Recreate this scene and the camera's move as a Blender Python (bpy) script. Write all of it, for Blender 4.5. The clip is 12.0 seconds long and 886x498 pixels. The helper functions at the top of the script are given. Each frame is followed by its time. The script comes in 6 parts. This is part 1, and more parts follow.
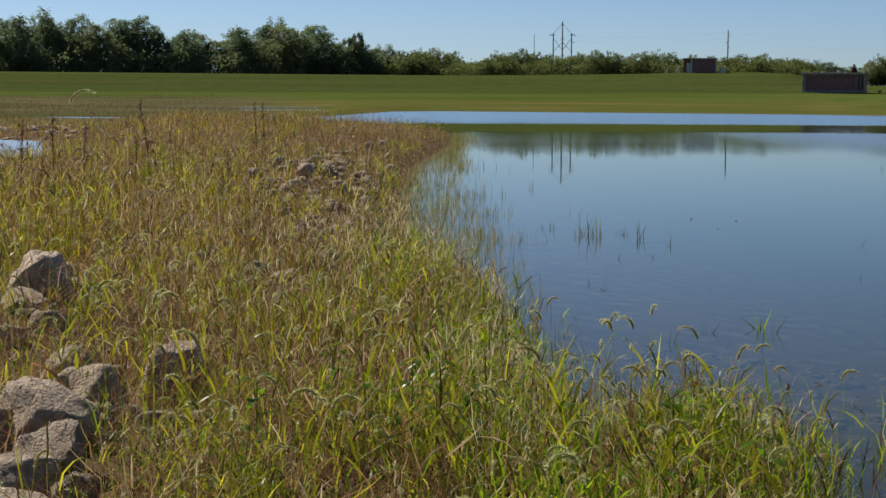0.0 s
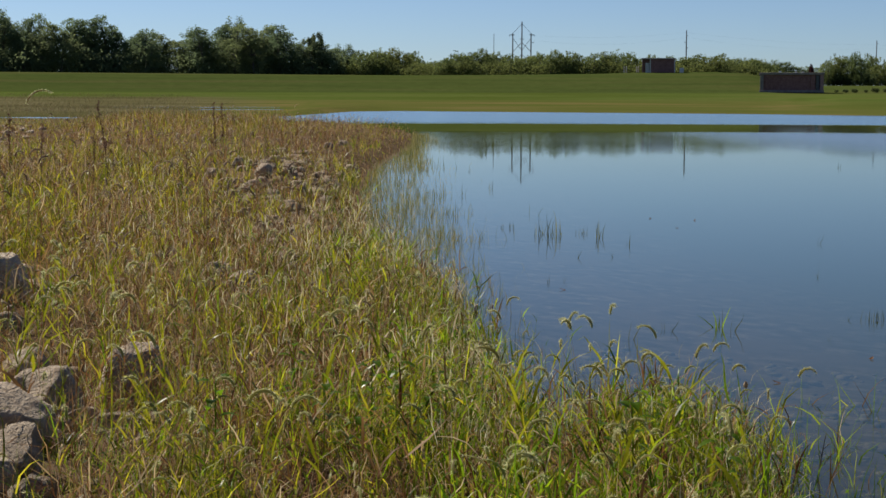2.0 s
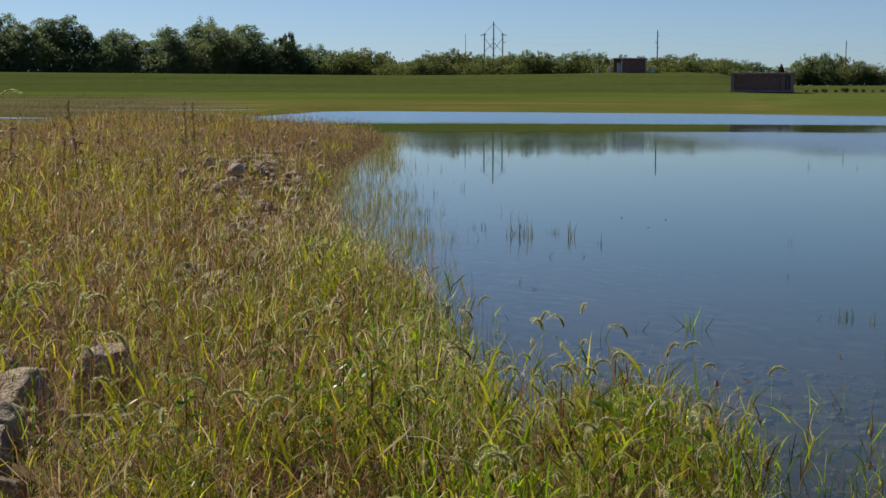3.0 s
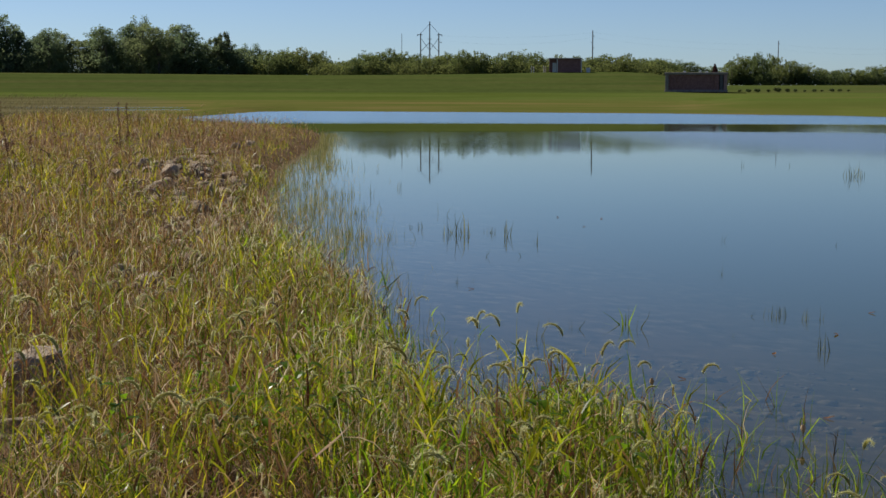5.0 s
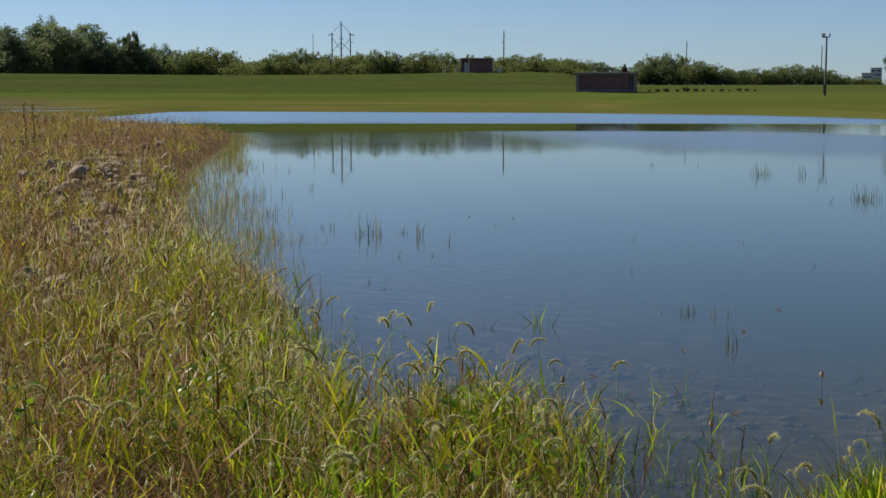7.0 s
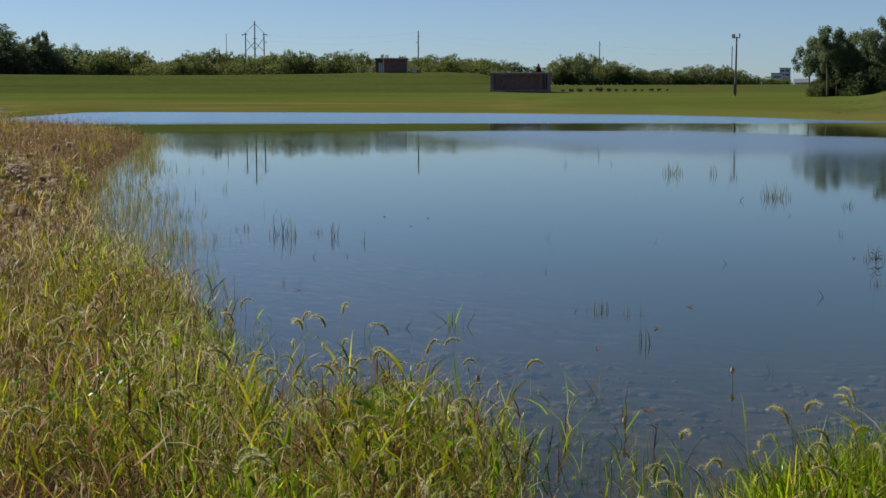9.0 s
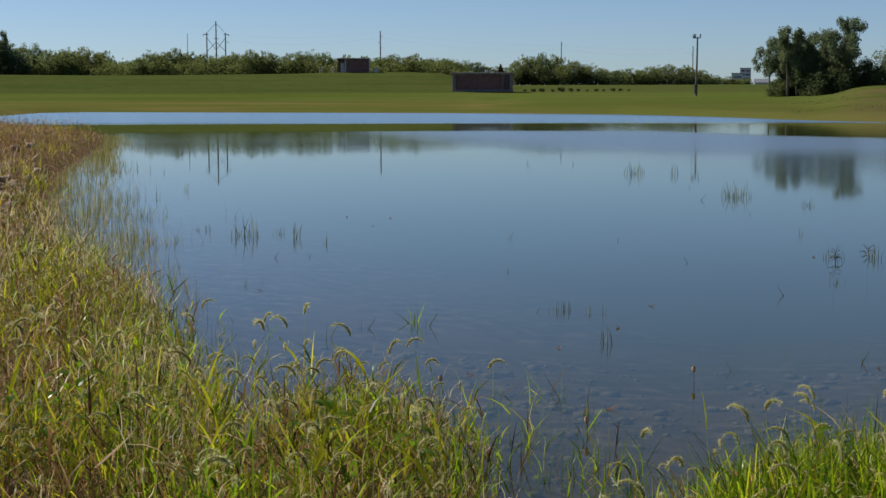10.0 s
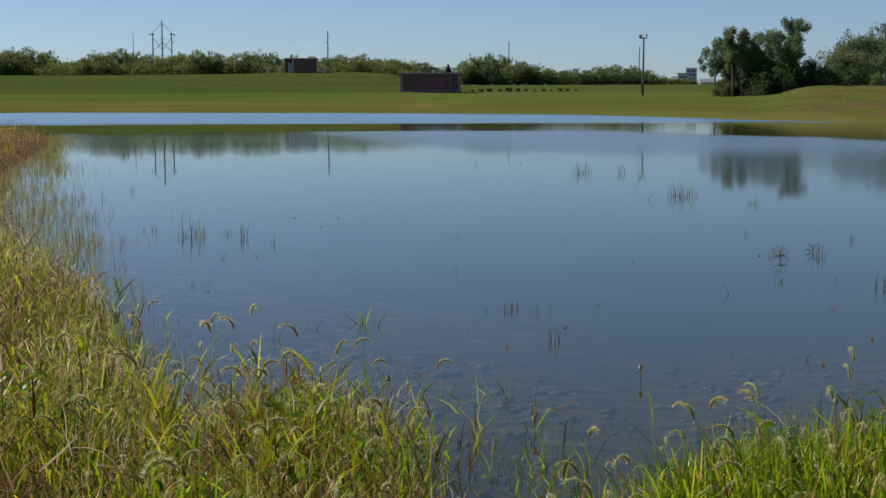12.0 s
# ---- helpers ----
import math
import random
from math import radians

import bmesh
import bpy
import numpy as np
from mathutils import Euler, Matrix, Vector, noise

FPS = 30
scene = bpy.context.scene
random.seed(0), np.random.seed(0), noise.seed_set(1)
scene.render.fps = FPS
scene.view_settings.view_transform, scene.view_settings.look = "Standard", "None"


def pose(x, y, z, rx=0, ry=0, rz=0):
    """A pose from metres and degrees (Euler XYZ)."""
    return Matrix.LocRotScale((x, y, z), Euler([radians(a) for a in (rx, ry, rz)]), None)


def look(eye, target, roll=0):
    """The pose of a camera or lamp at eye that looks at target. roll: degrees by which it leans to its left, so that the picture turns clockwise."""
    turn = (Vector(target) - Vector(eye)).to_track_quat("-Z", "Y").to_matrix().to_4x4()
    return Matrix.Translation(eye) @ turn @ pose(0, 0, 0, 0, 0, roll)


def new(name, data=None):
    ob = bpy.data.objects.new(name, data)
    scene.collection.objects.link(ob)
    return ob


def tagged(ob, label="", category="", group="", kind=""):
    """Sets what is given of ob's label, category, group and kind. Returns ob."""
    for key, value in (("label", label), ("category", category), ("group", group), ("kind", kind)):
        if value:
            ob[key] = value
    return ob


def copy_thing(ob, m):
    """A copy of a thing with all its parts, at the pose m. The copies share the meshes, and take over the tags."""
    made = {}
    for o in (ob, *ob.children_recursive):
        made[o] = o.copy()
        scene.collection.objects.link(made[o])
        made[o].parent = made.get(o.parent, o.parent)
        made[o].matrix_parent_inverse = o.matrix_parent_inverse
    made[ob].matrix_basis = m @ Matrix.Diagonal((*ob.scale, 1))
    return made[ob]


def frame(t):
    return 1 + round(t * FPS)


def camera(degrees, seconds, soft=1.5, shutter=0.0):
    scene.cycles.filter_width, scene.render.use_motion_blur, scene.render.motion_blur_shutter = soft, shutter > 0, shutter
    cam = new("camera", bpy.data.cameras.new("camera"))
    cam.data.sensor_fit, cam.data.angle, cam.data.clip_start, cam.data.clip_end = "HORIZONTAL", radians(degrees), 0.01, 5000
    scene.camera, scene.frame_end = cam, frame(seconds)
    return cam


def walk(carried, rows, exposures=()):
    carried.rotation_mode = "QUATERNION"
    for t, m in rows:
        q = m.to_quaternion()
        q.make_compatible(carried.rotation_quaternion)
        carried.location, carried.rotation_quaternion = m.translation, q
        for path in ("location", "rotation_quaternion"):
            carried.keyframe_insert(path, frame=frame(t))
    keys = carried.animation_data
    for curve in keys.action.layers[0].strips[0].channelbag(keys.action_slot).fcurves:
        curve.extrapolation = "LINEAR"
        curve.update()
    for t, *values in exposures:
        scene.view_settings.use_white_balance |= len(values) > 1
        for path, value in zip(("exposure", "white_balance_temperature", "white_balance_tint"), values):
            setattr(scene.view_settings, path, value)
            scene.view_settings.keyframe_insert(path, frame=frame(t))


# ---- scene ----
# ------------------------------------------------------------- camera
# A tripod pan: the lens sits a hand's width in front of the pan axis.
EYE, PITCH, ARM = 1.5, 5.885, 0.15
cam = camera(33.57, 12.0, soft=1.5)
PAN = [
    (0.0, 0.0), (0.5, 0.195), (1.0, 0.575), (1.5, 1.051), (2.0, 1.558), (2.5, 2.083), (3.0, 2.649),
    (5.0, 5.114), (5.5, 5.840), (6.0, 6.736), (6.5, 7.675), (8.5, 10.940), (9.0, 11.830), (9.5, 12.585),
    (10.0, 13.293), (10.5, 13.932), (11.0, 14.517), (11.5, 14.955), (12.0, 15.316),
]
walk(cam, [(t, pose(ARM * math.sin(radians(a)), ARM * (math.cos(radians(a)) - 1), EYE,
                    90 - PITCH, -(0.155 - 0.0195 * a), -a)) for t, a in PAN],
     exposures=[(0.0, 0.42), (12.0, 0.42)])

# ------------------------------------------------------------- light
SUN_AZ, SUN_EL = -50.0, 43.0          # degrees right of straight ahead, above the horizon
world = bpy.data.worlds.new("sky")
scene.world = world
world.use_nodes = True
wn = world.node_tree.nodes
wn.clear()
sky = wn.new("ShaderNodeTexSky")
sky.sky_type, sky.sun_disc = "NISHITA", False
sky.sun_elevation, sky.sun_rotation = radians(SUN_EL), radians(SUN_AZ)
sky.air_density, sky.dust_density, sky.ozone_density, sky.altitude = 0.8, 0.6, 1.5, 900.0
background = wn.new("ShaderNodeBackground")
background.inputs["Strength"].default_value = 0.0560
world_out = wn.new("ShaderNodeOutputWorld")
cool = wn.new("ShaderNodeMix")        # the clear northern air, a little bluer
cool.data_type, cool.blend_type = "RGBA", "MULTIPLY"
cool.inputs[0].default_value, cool.inputs[7].default_value = 1.0, (0.86, 1.0, 1.22, 1)
world.node_tree.links.new(sky.outputs[0], cool.inputs[6])
world.node_tree.links.new(cool.outputs[2], background.inputs[0])
world.node_tree.links.new(background.outputs[0], world_out.inputs[0])
sun_data = bpy.data.lights.new("sun", "SUN")
sun_data.energy, sun_data.angle, sun_data.color = 5.0, radians(0.5), (1.0, 0.94, 0.84)
sun = new("sun", sun_data)
sun.matrix_world = look((0, 0, 0), (-math.sin(radians(SUN_AZ)) * math.cos(radians(SUN_EL)),
                                    -math.cos(radians(SUN_AZ)) * math.cos(radians(SUN_EL)), -math.sin(radians(SUN_EL))))


# ------------------------------------------------------------- materials
def material(name):
    m = bpy.data.materials.new(name)
    m.use_nodes = True
    nodes, links = m.node_tree.nodes, m.node_tree.links
    nodes.clear()
    out = nodes.new("ShaderNodeOutputMaterial")
    return m, nodes, links, out


def noise_node(nodes, links, scale, detail=4.0, coord=None, rough=0.55):
    n = nodes.new("ShaderNodeTexNoise")
    n.inputs["Scale"].default_value, n.inputs["Detail"].default_value = scale, detail
    n.inputs["Roughness"].default_value = rough
    if coord is not None:
        links.new(coord, n.inputs["Vector"])
    return n


def ramp_node(nodes, links, source, stops):
    r = nodes.new("ShaderNodeValToRGB")
    while len(r.color_ramp.elements) < len(stops):
        r.color_ramp.elements.new(0.5)
    for e, (p, c) in zip(r.color_ramp.elements, stops):
        e.position, e.color = p, (*c, 1)
    links.new(source, r.inputs[0])
    return r


def mix_rgb(nodes, links, fac, a, b, blend="MIX"):
    m = nodes.new("ShaderNodeMix")
    m.data_type, m.blend_type = "RGBA", blend
    for value, slot in ((fac, 0), (a, 6), (b, 7)):
        if isinstance(value, (int, float)):
            m.inputs[slot].default_value = value
        elif isinstance(value, tuple):
            m.inputs[slot].default_value = (*value, 1)
        else:
            links.new(value, m.inputs[slot])
    return m.outputs[2]


def grass_material(name, stops, translucent=0.45, gloss=0.35, shine=0.25):
    """Blade colour by a random value per blade; light shines through."""
    m, nodes, links, out = material(name)
    geo = nodes.new("ShaderNodeNewGeometry")
    r = ramp_node(nodes, links, geo.outputs["Random Per Island"], stops)
    n = noise_node(nodes, links, 30.0, 3.0, geo.outputs["Position"])
    n2 = noise_node(nodes, links, 0.45, 3.0, geo.outputs["Position"])
    col = mix_rgb(nodes, links, 0.55, r.outputs[0], ramp_node(nodes, links, n.outputs[0], [(0.3, (0.5, 0.5, 0.5)), (0.7, (1.0, 1.0, 1.0))]).outputs[0], "MULTIPLY")
    col = mix_rgb(nodes, links, 0.5, col, ramp_node(nodes, links, n2.outputs[0], [(0.35, (0.75, 0.62, 0.5)), (0.65, (1.0, 1.0, 1.0))]).outputs[0], "MULTIPLY")
    b = nodes.new("ShaderNodeBsdfPrincipled")
    links.new(col, b.inputs["Base Color"])
    b.inputs["Roughness"].default_value = gloss
    b.inputs["Specular IOR Level"].default_value = shine
    t = nodes.new("ShaderNodeBsdfTranslucent")
    links.new(col, t.inputs["Color"])
    mx = nodes.new("ShaderNodeMixShader")
    mx.inputs[0].default_value = translucent
    links.new(b.outputs[0], mx.inputs[1])
    links.new(t.outputs[0], mx.inputs[2])
    links.new(mx.outputs[0], out.inputs[0])
    return m


def plain_material(name, dark, light, scale=3.0, fine=40.0, rough=0.8, bump=0.3, metallic=0.0, dist=0.02, per_object=0.0):
    """Two colours mottled at two scales, with fine relief."""
    m, nodes, links, out = material(name)
    tc = nodes.new("ShaderNodeTexCoord")
    n1 = noise_node(nodes, links, scale, 5.0, tc.outputs["Object"])
    n2 = noise_node(nodes, links, fine, 4.0, tc.outputs["Object"])
    col = ramp_node(nodes, links, n1.outputs[0], [(0.3, dark), (0.7, light)]).outputs[0]
    col = mix_rgb(nodes, links, 0.5, col, ramp_node(nodes, links, n2.outputs[0], [(0.3, (0.6, 0.6, 0.6)), (0.65, (1.0, 1.0, 1.0))]).outputs[0], "MULTIPLY")
    if per_object:
        oi = nodes.new("ShaderNodeObjectInfo")
        col = mix_rgb(nodes, links, per_object, col, ramp_node(nodes, links, oi.outputs["Random"], [(0.0, (0.45, 0.45, 0.42)), (1.0, (1.0, 1.0, 1.0))]).outputs[0], "MULTIPLY")
    b = nodes.new("ShaderNodeBsdfPrincipled")
    links.new(col, b.inputs["Base Color"])
    b.inputs["Roughness"].default_value, b.inputs["Metallic"].default_value = rough, metallic
    if bump:
        bp = nodes.new("ShaderNodeBump")
        bp.inputs["Strength"].default_value, bp.inputs["Distance"].default_value = bump, dist
        links.new(n2.outputs[0], bp.inputs["Height"])
        links.new(bp.outputs[0], b.inputs["Normal"])
    links.new(b.outputs[0], out.inputs[0])
    return m


def leaf_material(name, dark, light, translucent=0.3):
    m, nodes, links, out = material(name)
    geo = nodes.new("ShaderNodeNewGeometry")
    oi = nodes.new("ShaderNodeObjectInfo")
    r = ramp_node(nodes, links, geo.outputs["Random Per Island"], [(0.0, dark), (1.0, light)])
    n = noise_node(nodes, links, 0.35, 3.0, geo.outputs["Position"])
    col = mix_rgb(nodes, links, 0.7, r.outputs[0], ramp_node(nodes, links, n.outputs[0], [(0.35, (0.72, 0.76, 0.70)), (0.65, (1.0, 1.0, 1.0))]).outputs[0], "MULTIPLY")
    col = mix_rgb(nodes, links, 0.6, col, ramp_node(nodes, links, oi.outputs["Random"], [(0.0, (0.62, 0.74, 0.72)), (0.55, (0.9, 0.95, 0.85)), (1.0, (1.12, 1.0, 0.72))]).outputs[0], "MULTIPLY")
    b = nodes.new("ShaderNodeBsdfPrincipled")
    links.new(col, b.inputs["Base Color"])
    b.inputs["Roughness"].default_value = 0.75
    b.inputs["Specular IOR Level"].default_value = 0.15
    t = nodes.new("ShaderNodeBsdfTranslucent")
    links.new(col, t.inputs["Color"])
    mx = nodes.new("ShaderNodeMixShader")
    mx.inputs[0].default_value = translucent
    links.new(b.outputs[0], mx.inputs[1])
    links.new(t.outputs[0], mx.inputs[2])
    links.new(mx.outputs[0], out.inputs[0])
    return m


def water_material():
    m, nodes, links, out = material("pond_water")
    geo = nodes.new("ShaderNodeNewGeometry")
    sep = nodes.new("ShaderNodeSeparateXYZ")
    links.new(geo.outputs["Position"], sep.inputs[0])
    # wind-ruffled water along the far shore, calm in the lee of the spit
    wind_map = nodes.new("ShaderNodeMapping")
    wind_map.inputs["Scale"].default_value = (0.012, 0.09, 1.0)
    links.new(geo.outputs["Position"], wind_map.inputs["Vector"])
    streak = noise_node(nodes, links, 1.0, 4.0, wind_map.outputs[0])
    length = nodes.new("ShaderNodeVectorMath")
    length.operation = "LENGTH"
    links.new(geo.outputs["Position"], length.inputs[0])
    add = nodes.new("ShaderNodeMath")
    add.operation = "MULTIPLY_ADD"
    links.new(streak.outputs[0], add.inputs[0])
    add.inputs[1].default_value = 14.0
    links.new(length.outputs["Value"], add.inputs[2])
    ruffled = nodes.new("ShaderNodeMapRange")
    ruffled.interpolation_type = "SMOOTHSTEP"
    ruffled.inputs["From Min"].default_value, ruffled.inputs["From Max"].default_value = 92.0, 100.0
    links.new(add.outputs[0], ruffled.inputs["Value"])
    west = nodes.new("ShaderNodeMapRange")      # the lagoon behind the spit lies open to the wind
    west.inputs["From Min"].default_value, west.inputs["From Max"].default_value = -6.0, -8.0
    links.new(sep.outputs["X"], west.inputs["Value"])
    windy = nodes.new("ShaderNodeMath")
    windy.operation = "MAXIMUM"
    links.new(ruffled.outputs[0], windy.inputs[0])
    south = nodes.new("ShaderNodeMapRange")
    south.inputs["From Min"].default_value, south.inputs["From Max"].default_value = 57.0, 55.0
    links.new(sep.outputs["Y"], south.inputs["Value"])
    open_west = nodes.new("ShaderNodeMath")
    open_west.operation = "MULTIPLY"
    links.new(west.outputs[0], open_west.inputs[0])
    links.new(south.outputs[0], open_west.inputs[1])
    links.new(open_west.outputs[0], windy.inputs[1])
    # the glassy strip bends nearer towards the east shore
    ratio = nodes.new("ShaderNodeMath")
    ratio.operation = "DIVIDE"
    links.new(sep.outputs["X"], ratio.inputs[0])
    links.new(sep.outputs["Y"], ratio.inputs[1])
    bend = nodes.new("ShaderNodeMapRange")
    bend.inputs["From Min"].default_value, bend.inputs["From Max"].default_value = 0.38, 0.62
    bend.inputs["To Max"].default_value = 13.0
    links.new(ratio.outputs[0], bend.inputs["Value"])
    strip_r = nodes.new("ShaderNodeMath")
    strip_r.operation = "ADD"
    links.new(add.outputs[0], strip_r.inputs[0])
    links.new(bend.outputs[0], strip_r.inputs[1])
    # ripples
    fine_map = nodes.new("ShaderNodeMapping")
    fine_map.inputs["Scale"].default_value = (1.0, 2.2, 1.0)
    links.new(geo.outputs["Position"], fine_map.inputs["Vector"])
    n1 = noise_node(nodes, links, 2.2, 3.0, fine_map.outputs[0])
    n2 = noise_node(nodes, links, 7.0, 2.0, fine_map.outputs[0])
    both = nodes.new("ShaderNodeMath")
    both.operation = "ADD"
    links.new(n1.outputs[0], both.inputs[0])
    links.new(n2.outputs[0], both.inputs[1])
    calm = nodes.new("ShaderNodeMapRange")
    calm.inputs["From Min"].default_value, calm.inputs["From Max"].default_value = 11.0, 58.0
    calm.inputs["To Min"].default_value, calm.inputs["To Max"].default_value = 0.00003, 0.0008
    links.new(length.outputs["Value"], calm.inputs["Value"])
    breath = nodes.new("ShaderNodeMapRange")
    breath.inputs["From Min"].default_value, breath.inputs["From Max"].default_value = 46.0, 62.0
    breath.inputs["To Min"].default_value, breath.inputs["To Max"].default_value = 0.0, 0.0016
    links.new(add.outputs[0], breath.inputs["Value"])
    stir = nodes.new("ShaderNodeMath")
    stir.operation = "ADD"
    links.new(calm.outputs[0], stir.inputs[0])
    links.new(breath.outputs[0], stir.inputs[1])
    lee = nodes.new("ShaderNodeMapRange")      # a glassy strip between two breaths of wind
    lee.inputs["From Min"].default_value, lee.inputs["From Max"].default_value = 70.0, 73.0
    lee.inputs["To Min"].default_value, lee.inputs["To Max"].default_value = 1.0, 0.07
    links.new(strip_r.outputs[0], lee.inputs["Value"])
    breeze = nodes.new("ShaderNodeMapRange")    # livelier towards the east shore
    breeze.inputs["From Min"].default_value, breeze.inputs["From Max"].default_value = 11.0, 18.0
    breeze.inputs["To Min"].default_value, breeze.inputs["To Max"].default_value = 0.32, 3.2
    links.new(sep.outputs["X"], breeze.inputs["Value"])
    swell_east = nodes.new("ShaderNodeMath")
    swell_east.operation = "MULTIPLY"
    links.new(stir.outputs[0], swell_east.inputs[0])
    links.new(breeze.outputs[0], swell_east.inputs[1])
    swell = nodes.new("ShaderNodeMath")
    swell.operation = "MULTIPLY"
    links.new(swell_east.outputs[0], swell.inputs[0])
    links.new(lee.outputs[0], swell.inputs[1])
    height = nodes.new("ShaderNodeMapRange")
    height.inputs["To Max"].default_value = 0.014
    links.new(swell.outputs[0], height.inputs["To Min"])
    links.new(windy.outputs[0], height.inputs["Value"])
    bp = nodes.new("ShaderNodeBump")
    bp.inputs["Strength"].default_value = 1.0
    links.new(height.outputs[0], bp.inputs["Distance"])
    links.new(both.outputs[0], bp.inputs["Height"])
    fres = nodes.new("ShaderNodeFresnel")
    fres.inputs["IOR"].default_value = 1.285
    rough = nodes.new("ShaderNodeMapRange")
    rough.inputs["To Min"].default_value, rough.inputs["To Max"].default_value = 0.010, 0.19
    links.new(windy.outputs[0], rough.inputs["Value"])
    gloss = nodes.new("ShaderNodeBsdfGlossy")
    tint = mix_rgb(nodes, links, windy.outputs[0], (0.92, 0.945, 0.94), (0.86, 0.94, 0.92))
    links.new(tint, gloss.inputs["Color"])
    gloss.distribution = "MULTI_GGX"
    choppy = nodes.new("ShaderNodeMath")
    choppy.operation = "MULTIPLY_ADD"
    links.new(open_west.outputs[0], choppy.inputs[0])
    choppy.inputs[1].default_value = 0.06
    links.new(rough.outputs[0], choppy.inputs[2])
    haze = nodes.new("ShaderNodeMapRange")
    haze.inputs["From Min"].default_value, haze.inputs["From Max"].default_value = 7.0, 15.0
    haze.inputs["To Max"].default_value = 0.055
    links.new(sep.outputs["X"], haze.inputs["Value"])
    still = nodes.new("ShaderNodeMapRange")
    still.inputs["From Min"].default_value, still.inputs["From Max"].default_value = 74.0, 69.0
    links.new(strip_r.outputs[0], still.inputs["Value"])
    dull = nodes.new("ShaderNodeMath")
    dull.operation = "MULTIPLY_ADD"
    links.new(haze.outputs[0], dull.inputs[0])
    links.new(still.outputs[0], dull.inputs[1])
    links.new(choppy.outputs[0], dull.inputs[2])
    links.new(dull.outputs[0], gloss.inputs["Roughness"])
    links.new(bp.outputs[0], gloss.inputs["Normal"])
    rippled = nodes.new("ShaderNodeBsdfGlossy")     # cat's-paws among the calm patches
    rippled.inputs["Color"].default_value = (0.80, 0.84, 0.845, 1)
    rippled.distribution = "MULTI_GGX"
    rippled.inputs["Roughness"].default_value = 0.24
    paws = nodes.new("ShaderNodeMapRange")
    paws.inputs["From Min"].default_value, paws.inputs["From Max"].default_value = 10.0, 16.0
    paws.inputs["To Max"].default_value = 0.58
    links.new(sep.outputs["X"], paws.inputs["Value"])
    paws_near = nodes.new("ShaderNodeMapRange")     # the water close in lies still again
    paws_near.inputs["From Min"].default_value, paws_near.inputs["From Max"].default_value = 44.0, 53.0
    paws_near.inputs["To Min"].default_value, paws_near.inputs["To Max"].default_value = 0.35, 1.5
    links.new(add.outputs[0], paws_near.inputs["Value"])
    paws_far = nodes.new("ShaderNodeMapRange")
    paws_far.inputs["From Min"].default_value, paws_far.inputs["From Max"].default_value = 74.0, 69.0
    links.new(strip_r.outputs[0], paws_far.inputs["Value"])
    paws_both = nodes.new("ShaderNodeMath")
    paws_both.operation = "MULTIPLY"
    links.new(paws.outputs[0], paws_both.inputs[0])
    links.new(paws_far.outputs[0], paws_both.inputs[1])
    paws_all = nodes.new("ShaderNodeMath")
    paws_all.operation = "MULTIPLY"
    links.new(paws_both.outputs[0], paws_all.inputs[0])
    links.new(paws_near.outputs[0], paws_all.inputs[1])
    mirror = nodes.new("ShaderNodeMixShader")
    links.new(paws_all.outputs[0], mirror.inputs[0])
    links.new(gloss.outputs[0], mirror.inputs[1])
    links.new(rippled.outputs[0], mirror.inputs[2])
    clear = nodes.new("ShaderNodeBsdfTransparent")
    clear.inputs[0].default_value = (0.63, 0.61, 0.475, 1)
    murk = nodes.new("ShaderNodeBsdfDiffuse")
    murk.inputs[0].default_value = (0.036, 0.050, 0.013, 1)
    body = nodes.new("ShaderNodeMixShader")
    body.inputs[0].default_value = 0.30
    links.new(clear.outputs[0], body.inputs[1])
    links.new(murk.outputs[0], body.inputs[2])
    mx = nodes.new("ShaderNodeMixShader")
    links.new(fres.outputs[0], mx.inputs[0])
    links.new(body.outputs[0], mx.inputs[1])
    links.new(mirror.outputs[0], mx.inputs[2])
    links.new(mx.outputs[0], out.inputs[0])
    return m


